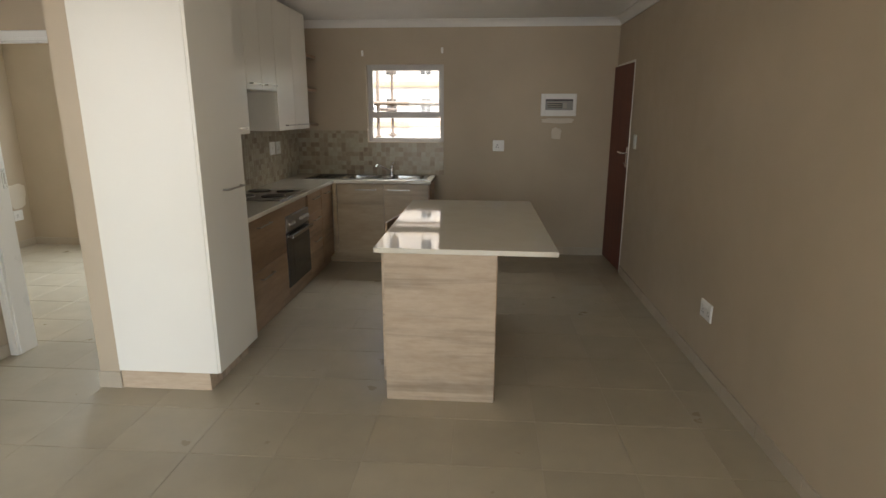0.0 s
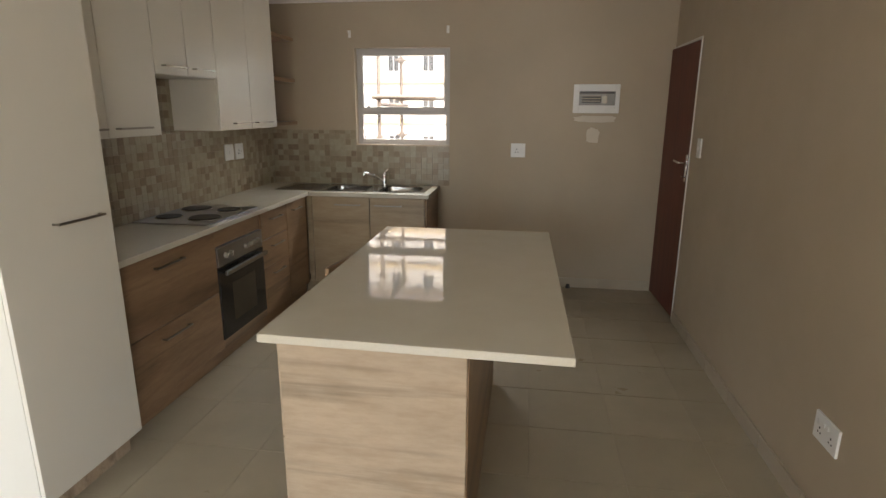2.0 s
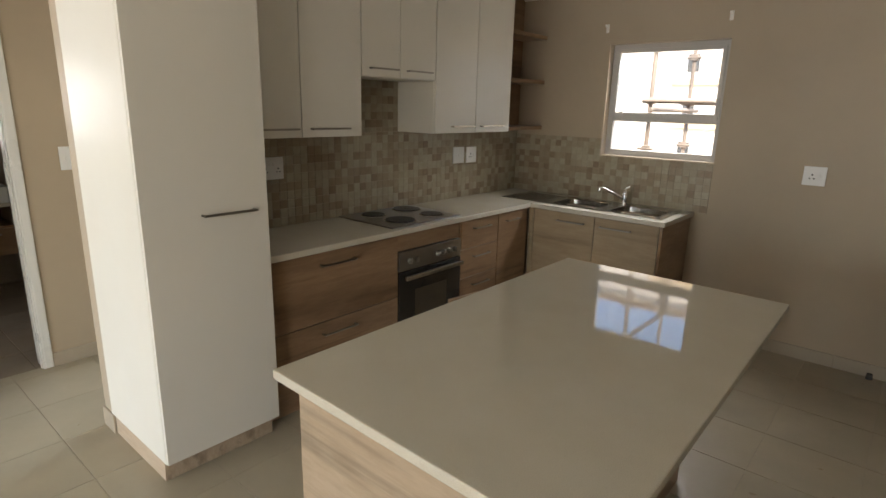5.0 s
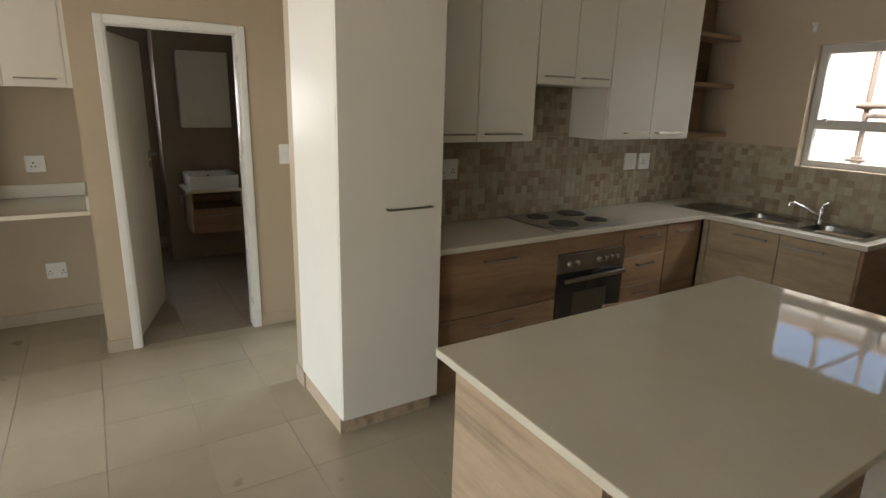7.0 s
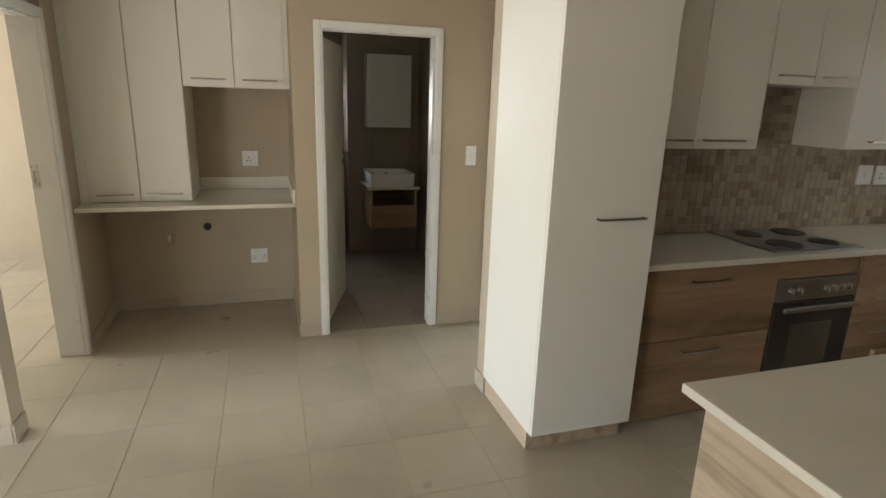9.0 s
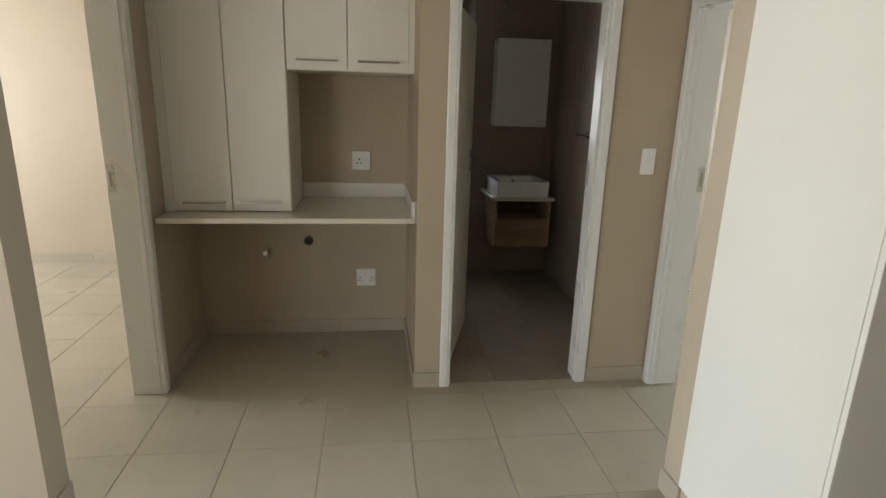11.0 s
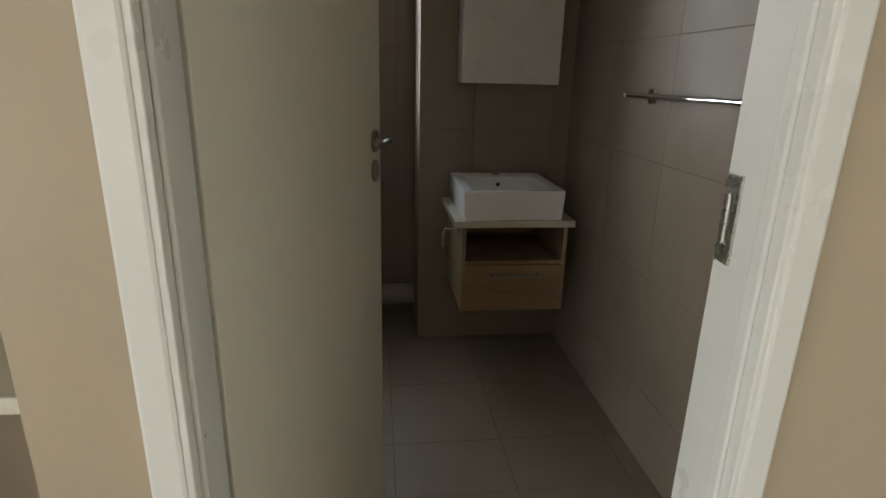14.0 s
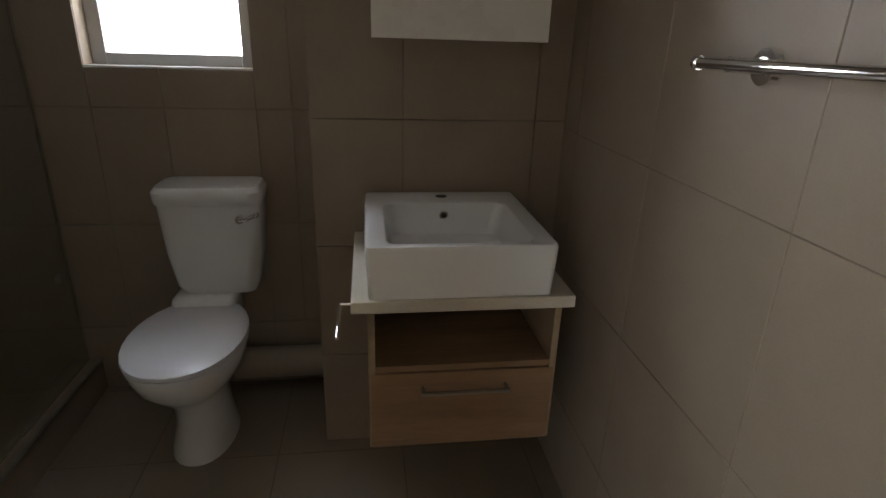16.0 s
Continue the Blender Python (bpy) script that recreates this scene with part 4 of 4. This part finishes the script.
part("lid", loft(bmesh.new(), [oval(-4.806, TY, 0.4125, 0.252, 0.178), oval(-4.806, TY, 0.416, 0.258, 0.184), oval(-4.806, TY, 0.426, 0.256, 0.182), oval(-4.808, TY, 0.434, 0.235, 0.162), oval(-4.81, TY, 0.437, 0.15, 0.1)]), SEATP, toilet, "glossy white lid", True)
part("bridge", boxed(-5.13, -4.98, TY - 0.11, TY + 0.11, 0.33, 0.468, bevel=0.03, seg=4), CERAM, toilet, "", True)


def rounded(x0, x1, y0, y1, z, r, n=5):
    pts = []
    for cx, cy, a0 in ((x1 - r, y1 - r, 0), (x0 + r, y1 - r, 90), (x0 + r, y0 + r, 180), (x1 - r, y0 + r, 270)):
        for s in range(n):
            a = radians(a0 + 90 * s / (n - 1))
            pts.append((cx + r * math.cos(a), cy + r * math.sin(a), z))
    return pts


cy = 2.71
tank = [rounded(-5.165, -5.02, cy - 0.125, cy + 0.125, 0.468, 0.035), rounded(-5.168, -5.005, cy - 0.14, cy + 0.14, 0.5, 0.04), rounded(-5.17, -4.998, cy - 0.158, cy + 0.158, 0.62, 0.04), rounded(-5.17, -4.993, cy - 0.168, cy + 0.168, 0.795, 0.04)]
part("cistern", loft(bmesh.new(), tank), CERAM, toilet, "", True)
lid = [rounded(-5.172, -4.985, cy - 0.174, cy + 0.174, 0.798, 0.045), rounded(-5.172, -4.982, cy - 0.177, cy + 0.177, 0.81, 0.046), rounded(-5.172, -4.982, cy - 0.177, cy + 0.177, 0.84, 0.046), rounded(-5.165, -4.995, cy - 0.165, cy + 0.165, 0.856, 0.04)]
part("cistern_lid", loft(bmesh.new(), lid), CERAM, toilet, "", True)
bm = tube(bmesh.new(), (-4.998, cy + 0.105, 0.752), (-4.975, cy + 0.105, 0.752), 0.014, 14)
sweep(bm, [(-4.978, cy + 0.105, 0.752), (-4.972, cy + 0.13, 0.757), (-4.972, cy + 0.16, 0.77)], 0.008)
ball(bm, (-4.972, cy + 0.162, 0.771), 0.01)
part("flush_lever", bm, CHROME, toilet, "chrome flush lever", True)

vanity = thing("vanity_unit", "wall-hung wood-look vanity with open shelf and drawer", "vanity")
VF, V0, V1 = -4.30, 3.235, 3.70
part("side_panel", boxed(XDU + 0.01, VF, V0, V0 + 0.016, 0.36, 0.744), WOOD_X, vanity)
part("side_panel", boxed(XDU + 0.01, VF, V1 - 0.016, V1, 0.36, 0.744), WOOD_X, vanity)
part("shelf", boxed(XDU + 0.01, VF - 0.004, V0 + 0.017, V1 - 0.017, 0.575, 0.591), WOOD_Y, vanity)
part("back_panel", boxed(XDU + 0.01, XDU + 0.02, V0 + 0.017, V1 - 0.017, 0.36, 0.744), WOOD_Y, vanity)
part("base_panel", boxed(XDU + 0.021, VF - 0.02, V0 + 0.017, V1 - 0.017, 0.36, 0.376), WOOD_Y, vanity)
d = part("drawer_front", boxed(VF - 0.018, VF + 0.001, V0 + 0.004, V1 - 0.004, 0.358, 0.572, bevel=0.0012, seg=1), WOOD_Y, vanity)
bar_handle(d, (VF + 0.001, 3.36, 0.53), (VF + 0.001, 3.58, 0.53), (0.028, 0, 0))
part("top", boxed(XDU + 0.01, -4.278, 3.198, 3.724, 0.747, 0.778, bevel=0.004), COUNTER, vanity, "cream stone slab")

basin = thing("wash_basin", "square white ceramic counter basin without tap", "basin")
B = (-4.75, -4.28, 3.232, 3.672)
outer = [rounded(*B, z, 0.014, 4) for z in (0.779, 0.90)]
rings = [rounded(B[0] + 0.006, B[1] - 0.006, B[2] + 0.006, B[3] - 0.006, 0.779, 0.012, 4), outer[1], rounded(B[0] + 0.003, B[1] - 0.003, B[2] + 0.003, B[3] - 0.003, 0.906, 0.014, 4),
         rounded(B[0] + 0.105, B[1] - 0.022, B[2] + 0.045, B[3] - 0.045, 0.906, 0.03, 4), rounded(B[0] + 0.11, B[1] - 0.027, B[2] + 0.05, B[3] - 0.05, 0.902, 0.03, 4),
         rounded(B[0] + 0.125, B[1] - 0.05, B[2] + 0.07, B[3] - 0.07, 0.815, 0.03, 4), rounded(B[0] + 0.17, B[1] - 0.1, B[2] + 0.12, B[3] - 0.12, 0.806, 0.03, 4)]
part("bowl", loft(bmesh.new(), rings), CERAM, basin, "", True)
bm = tube(bmesh.new(), (B[0] + 0.112, 3.452, 0.87), (B[0] + 0.119, 3.452, 0.869), 0.013, 16)
ov = part("overflow_ring", bm, CHROME, basin, "chrome overflow ring", True)
part("hole", tube(bmesh.new(), (B[0] + 0.117, 3.452, 0.87), (B[0] + 0.1205, 3.452, 0.869), 0.008, 14), DARK, ov)
part("tap_hole", tube(bmesh.new(), (B[0] + 0.05, 3.452, 0.9055), (B[0] + 0.05, 3.452, 0.9066), 0.017, 16), DARK, basin, "open tap hole")
part("plug_waste", tube(bmesh.new(), (-4.53, 3.452, 0.8062), (-4.53, 3.452, 0.809), 0.03, 18), CHROME, basin)

mc = thing("mirror_cabinet", "plain white wall cabinet above the basin", "cabinet")
part("body", boxed(XDU + 0.01, -4.616, 3.258, 3.698, 1.335, 2.03), WHITE, mc)
part("door", boxed(-4.615, -4.597, 3.256, 3.70, 1.333, 2.032, bevel=0.0015, seg=1), WHITE, mc)

roll = thing("toilet_roll_holder", "chrome toilet roll holder on the vanity side", "roll holder")
bm = tube(bmesh.new(), (-4.40, 3.234, 0.715), (-4.40, 3.228, 0.715), 0.016, 14)
sweep(bm, [(-4.40, 3.23, 0.715), (-4.40, 3.17, 0.715), (-4.40, 3.166, 0.70), (-4.40, 3.16, 0.655), (-4.35, 3.16, 0.648)], 0.0045)
part("bar", bm, CHROME, roll, "", True)

rail = thing("towel_rail", "chrome telescopic towel rail on two wall roses", "towel rail")
part("bar", tube(bmesh.new(), (-4.017, 3.765, 1.311), (-3.335, 3.765, 1.315), 0.0088, 16), CHROME, rail, "", True)
part("inner_bar", tube(bmesh.new(), (-3.335, 3.765, 1.315), (-3.06, 3.765, 1.316), 0.0068, 16), SATIN, rail, "", True)
part("end_cap", tube(bmesh.new(), (-4.02, 3.765, 1.311), (-4.012, 3.765, 1.311), 0.0112, 16), CHROME, rail, "", True)
part("collar", tube(bmesh.new(), (-3.346, 3.765, 1.315), (-3.326, 3.765, 1.315), 0.0135, 16), CHROME, rail, "", True)
for x in (-3.936, -3.262):
    bm = tube(bmesh.new(), (x, 3.829, 1.309), (x, 3.819, 1.309), 0.03, 22, 0.026)
    tube(bm, (x, 3.82, 1.309), (x, 3.765, 1.312), 0.011, 14)
    part("rose", bm, CHROME, rail, "round chrome rose and post", True)


# ---- outside ----
solid("ground", boxed(-900, 900, 7.3, 1800, -3.25, -3.2), SOIL, "sandy building site ground", "ground", kind="structure")
structure("ground_front", [(-900, 900, -1800, -2.8, -0.5, -0.2), (2.3, 900, -2.8, 7.2, -0.5, -0.2)], SOIL, "sandy ground before the glass door", "ground")


def block(name, x0, x1, y, z0, z1, mat, label, cols, floors, step, blank=0):
    """An apartment block with rows of windows; its first columns, as many as blank says, are bare wall."""
    root = thing(name, label, "building")
    part("wall", boxed(x0, x1, y, y + 8, z0, z1), mat, root)
    part("roof", boxed(x0 - 0.4, x1 + 0.4, y - 0.4, y + 8.4, z1, z1 + 0.25, bevel=0.03), ROOFM, root)
    w0 = step / 2
    for f in range(floors):
        zb = z0 + 1.7 + f * 2.8
        part("string_course", boxed(x0 + blank * step, x1, y - 0.12, y - 0.001, zb - 0.75, zb - 0.4, bevel=0.01, seg=1), FACADE, root, "ochre painted band")
        for i in range(blank, cols):
            cx = x0 + w0 + i * step
            w = part("window", boxed(cx - 0.42, cx + 0.42, y - 0.03, y - 0.002, zb, zb + 1.25, bevel=0.008, seg=1), FRAME, root)
            part("pane", boxed(cx - 0.38, cx - 0.02, y - 0.034, y - 0.031, zb + 0.05, zb + 1.2), FARPANE, w, "dark pane")
            part("pane", boxed(cx + 0.02, cx + 0.38, y - 0.034, y - 0.031, zb + 0.05, zb + 1.2), FARPANE, w, "dark pane")
    return root


block("apartment_building", -45.1, 9.9, 42, -3.2, 14.1, FACADE2, "sunlit pale apartment block under construction with ochre bands", 22, 6, 2.5, 13)
block("apartment_building", -76.0, -48.5, 46, -3.2, 14.1, FACADE2, "sunlit pale apartment block farther along the site", 11, 6, 2.5, 4)


def clamp(parent, c):
    x, y, z = c
    bm = boxed(x - 0.034, x + 0.034, y - 0.03, y + 0.03, z - 0.032, z + 0.032, bevel=0.006)
    tube(bm, (x - 0.075, y - 0.02, z), (x + 0.075, y - 0.02, z), 0.013, 10)
    part("clamp", bm, RUST, parent, "rusty scaffold coupler")


scaffold = thing("scaffolding", "rusty tube scaffolding outside the kitchen window", "scaffolding")
for x, y in ((-0.92, 8.05), (-0.90, 9.1), (1.15, 8.05), (1.15, 9.1), (-2.95, 8.05), (-2.95, 9.1)):
    part("standard", tube(bmesh.new(), (x, y, -3.2), (x, y, 4.2), 0.021, 14), RUST, scaffold, "", True)
    for z in (1.25, 1.70, 2.17):
        clamp(scaffold, (x, y, z))
for y in (8.05, 9.1):
    for z in (1.70, -0.4, 3.6):
        part("ledger", tube(bmesh.new(), (-0.98, y - 0.04, z), (1.4, y - 0.04, z), 0.024, 14), RUST, scaffold, "", True)
for x in (-0.92, 1.15, -2.95):
    part("transom", tube(bmesh.new(), (x + 0.05, 7.9, 1.62), (x + 0.05, 9.3, 1.62), 0.022, 12), RUST, scaffold, "", True)
part("transom", tube(bmesh.new(), (-0.87, 7.95, 2.5), (-0.88, 9.2, 2.54), 0.022, 12), RUST, scaffold, "", True)


# ---- pieces: tiles last ----
def slab_mesh(name, w, h, thick, mat, edge=0.0015):
    """One tile with an arris, lying with its face up; its middle is the origin, its face at z=0."""
    bm = boxed(-w / 2, w / 2, -h / 2, h / 2, -thick, 0)
    top = [e for e in bm.edges if all(v.co.z > -1e-6 for v in e.verts)]
    bmesh.ops.bevel(bm, geom=top, offset=edge, segments=1, affect="EDGES")
    return mesh_of(name, bm, mat)


def clip_cells(x0, x1, y0, y1, ox, oy, px, py):
    i0, i1 = math.floor((x0 - ox) / px), math.ceil((x1 - ox) / px)
    j0, j1 = math.floor((y0 - oy) / py), math.ceil((y1 - oy) / py)
    for i in range(i0, i1):
        for j in range(j0, j1):
            a, b = max(x0, ox + i * px), min(x1, ox + (i + 1) * px)
            c, d = max(y0, oy + j * py), min(y1, oy + (j + 1) * py)
            if b - a > 0.012 and d - c > 0.012:
                yield a, b, c, d


MESHES = {}


def lay(parent, cells, m, mat, joint, thick=0.009, name="tile", cross=0.0):
    """Tiles as objects of their own on cells of a plane, whose axes m turns into the world."""
    for a, b, c, d in cells:
        w, h = round(b - a - (cross or joint), 4), round(d - c - joint, 4)
        key = (w, h, mat.name, thick)
        if key not in MESHES:
            MESHES[key] = slab_mesh(name, w, h, thick, mat, 0.0008 if name == "mosaic_tile" or cross or mat is BTILE else 0.0015)
        ob = new(name, MESHES[key])
        ob.parent = parent
        ob.matrix_world = m @ pose((a + b) / 2, (c + d) / 2, 0)


def lay_joined(parent, name, cells, m, mat, joint, thick=0.009):
    verts, faces = [], []
    for a, b, c, d in cells:
        a, b, c, d = a + joint / 2, b - joint / 2, c + joint / 2, d - joint / 2
        n = len(verts)
        e = 0.0015
        verts += [m @ Vector(p) for p in ((a, c, -thick), (b, c, -thick), (b, d, -thick), (a, d, -thick), (a, c, -e), (b, c, -e), (b, d, -e), (a, d, -e), (a + e, c + e, 0), (b - e, c + e, 0), (b - e, d - e, 0), (a + e, d - e, 0))]
        faces += [(n + 8, n + 9, n + 10, n + 11)]
        for k in range(4):
            q = (k + 1) % 4
            faces += [(n + k, n + q, n + 4 + q, n + 4 + k), (n + 4 + k, n + 4 + q, n + 8 + q, n + 8 + k)]
    me = bpy.data.meshes.new(name)
    me.from_pydata(verts, [], faces)
    me.materials.append(mat)
    ob = new(name, me)
    ob.parent = parent
    return tagged(ob, kind="stuff")


FX, FY, PX, PY = -0.05, 3.215, 0.421, 0.405
floor = thing("floor", "square beige ceramic floor tiles with pale joints", "floor", kind="structure")
UP = Matrix.Identity(4)
near, far = [], []
for a, b, c, d in clip_cells(XO, XR, YF, YB, FX, FY, PX, PY):
    mx, my = (a + b) / 2, (c + d) / 2
    if 2.3 < my < 3.85 and mx < XP + 0.1:
        a = max(a, XP - 0.03)
        if b - a < 0.03:
            continue
    elif mx < -3.5 and YD1 < my < 3.85:
        continue
    (near if my > 0.4 and mx > -3.5 and (mx > -1.8 or my < 3.9) else far).append((a, b, c, d))
lay(floor, near, UP, FLOOR, 0.005, cross=0.0014)
lay_joined(floor, "far_tiles", far, UP, FLOOR, 0.0035)
lay(floor, clip_cells(-3.46, XP - 0.03, 2.405, 2.455, FX, FY, PX, PY), UP, FLOOR, 0.0035)
structure("bathroom_floor_bed", [(-3.579, XP - 0.031, 2.581, YRW - 0.011, -0.0024, -0.0016), (XDU + 0.009, -3.581, 2.206, YRW - 0.011, -0.0024, -0.0016), (XO + 0.009, XDU + 0.008, 2.206, YDU - 0.009, -0.0024, -0.0016)], BGROUT, "dark grout bed under the bathroom tiles", "floor")
bath_floor = thing("bathroom_floor", "square taupe ceramic bathroom floor tiles", "floor", kind="structure")
lay(bath_floor, list(clip_cells(-3.58, XP - 0.03, 2.58, YRW, -3.867, 2.925, 0.425, 0.42)) + list(clip_cells(XO, -3.58, 2.205, YRW, -3.867, 2.925, 0.425, 0.42)), pose(0, 0, -0.0005), BFLOOR, 0.004)
lay_joined(bath_floor, "shower_tiles", clip_cells(XO, -3.58, YD1, 2.10, -3.867, 2.925, 0.425, 0.42), pose(0, 0, 0), BFLOOR, 0.004)


def wall_tiles(name, label, cells, m, mat, joint):
    root = thing(name, label, "wall tiles", kind="structure")
    lay(root, cells, m, mat, joint)
    return root


BZ = 1.093
# plane axes: local x along the wall, local y up, local z out into the room
east_m = Matrix(((1, 0, 0, 0), (0, 0, -1, YRW - 0.010), (0, 1, 0, 0), (0, 0, 0, 1)))
wall_tiles("wall_tiling_basin_side", "large taupe ceramic wall tiles in the bathroom", clip_cells(XDU, XPI, 0, ZC, -3.815, BZ, 0.424, 0.41), east_m, BTILE, 0.0022)
structure("bathroom_side_backing", [(XDU, XPI, YRW - 0.008, YRW + 0.05, 0, ZC)], BGROUT, "grouted bathroom side wall", "wall")
duct_m = Matrix(((0, 0, 1, XDU + 0.008), (1, 0, 0, 0), (0, 1, 0, 0), (0, 0, 0, 1)))
wall_tiles("wall_tiling_duct", "large taupe ceramic tiles behind the basin", clip_cells(YDU, YRW - 0.011, 0, ZC, 3.345, 1.115, 0.39, 0.385), duct_m, BTILE, 0.0022)
ducts_m = Matrix(((-1, 0, 0, 0), (0, 0, -1, YDU - 0.008), (0, 1, 0, 0), (0, 0, 0, 1)))
wall_tiles("wall_tiling_duct_side", "ceramic tiles on the side of the duct", clip_cells(-(XDU + 0.008), -(XO + 0.009), 0, ZC, 4.772, 1.115, 0.4, 0.385), ducts_m, BTILE, 0.0022)
west_m = Matrix(((0, 0, 1, XO + 0.008), (1, 0, 0, 0), (0, 1, 0, 0), (0, 0, 0, 1)))
west = list(clip_cells(1.14, 2.335, 0, ZC, 2.985, 1.09, 0.42, 0.41)) + list(clip_cells(2.335, 2.865, 0, 1.215, 2.985, 1.09, 0.42, 0.41)) + list(clip_cells(2.335, 2.865, 1.9, ZC, 2.985, 1.09, 0.42, 0.41)) + list(clip_cells(2.865, YDU, 0, ZC, 2.985, 1.09, 0.42, 0.41))
wall_tiles("wall_tiling_window", "large taupe ceramic tiles around the bathroom window", west, west_m, BTILE, 0.0022)
structure("bathroom_window_backing", [(XO - 0.001, XO + 0.001, 1.14, 2.335, 0, ZC), (XO - 0.001, XO + 0.001, 2.335, 2.865, 0, 1.2145), (XO - 0.001, XO + 0.001, 2.865, YDU, 0, ZC)], BGROUT, "grouted bathroom window wall", "wall")
front_m = Matrix(((0, 0, -1, -3.58 - 0.008), (-1, 0, 0, 0), (0, 1, 0, 0), (0, 0, 0, 1)))
wall_tiles("wall_tiling_shower", "large taupe ceramic tiles in the shower", clip_cells(-2.58, -1.14, 0, ZC, 0, BZ, 0.42, 0.41), front_m, BTILE, 0.0022)

# mosaic splashback
MP = 0.0505
mosaic_back = thing("mosaic_splashback", "small mosaic tiles in mixed beige and brown", "splashback")
back_m = Matrix(((1, 0, 0, 0), (0, 0, -1, YB - 0.007), (0, 1, 0, 0), (0, 0, 0, 1)))
part("backing", boxed(XW + 0.001, WX0, YB - 0.004, YB - 0.0005, 0.90, 1.385), MGROUT, mosaic_back)
part("backing", boxed(WX0, WX1, YB - 0.004, YB - 0.0005, 0.90, 1.252), MGROUT, mosaic_back)
lay(mosaic_back, list(clip_cells(WX0, WX1, 0.901, 1.252, WX1, 1.252, MP, MP)) + list(clip_cells(-1.62 + 0.006, WX0, 0.901, 1.385, WX1, 1.252, MP, MP)), back_m, MOSAIC, 0.0014, 0.004, "mosaic_tile")
mosaic_side = thing("mosaic_splashback", "small mosaic tiles in mixed beige and brown behind the hob", "splashback")
side_m = Matrix(((0, 0, 1, XW + 0.007), (1, 0, 0, 0), (0, 1, 0, 0), (0, 0, 0, 1)))
part("backing", boxed(XW + 0.0005, XW + 0.004, 3.94, YB - 0.008, 0.90, 1.426), MGROUT, mosaic_side)
part("backing", boxed(XW + 0.0005, XW + 0.004, 4.733, 5.345, 1.428, 1.753), MGROUT, mosaic_side)
side = list(clip_cells(3.94, YB - 0.008, 0.901, 1.426, 3.94, 0.901, MP, MP)) + list(clip_cells(4.733, 5.345, 1.43, 1.752, 3.94, 0.901, MP, MP))
lay_joined(mosaic_side, "mosaic_tiles", side, side_m, MOSAIC, 0.0014, 0.004)
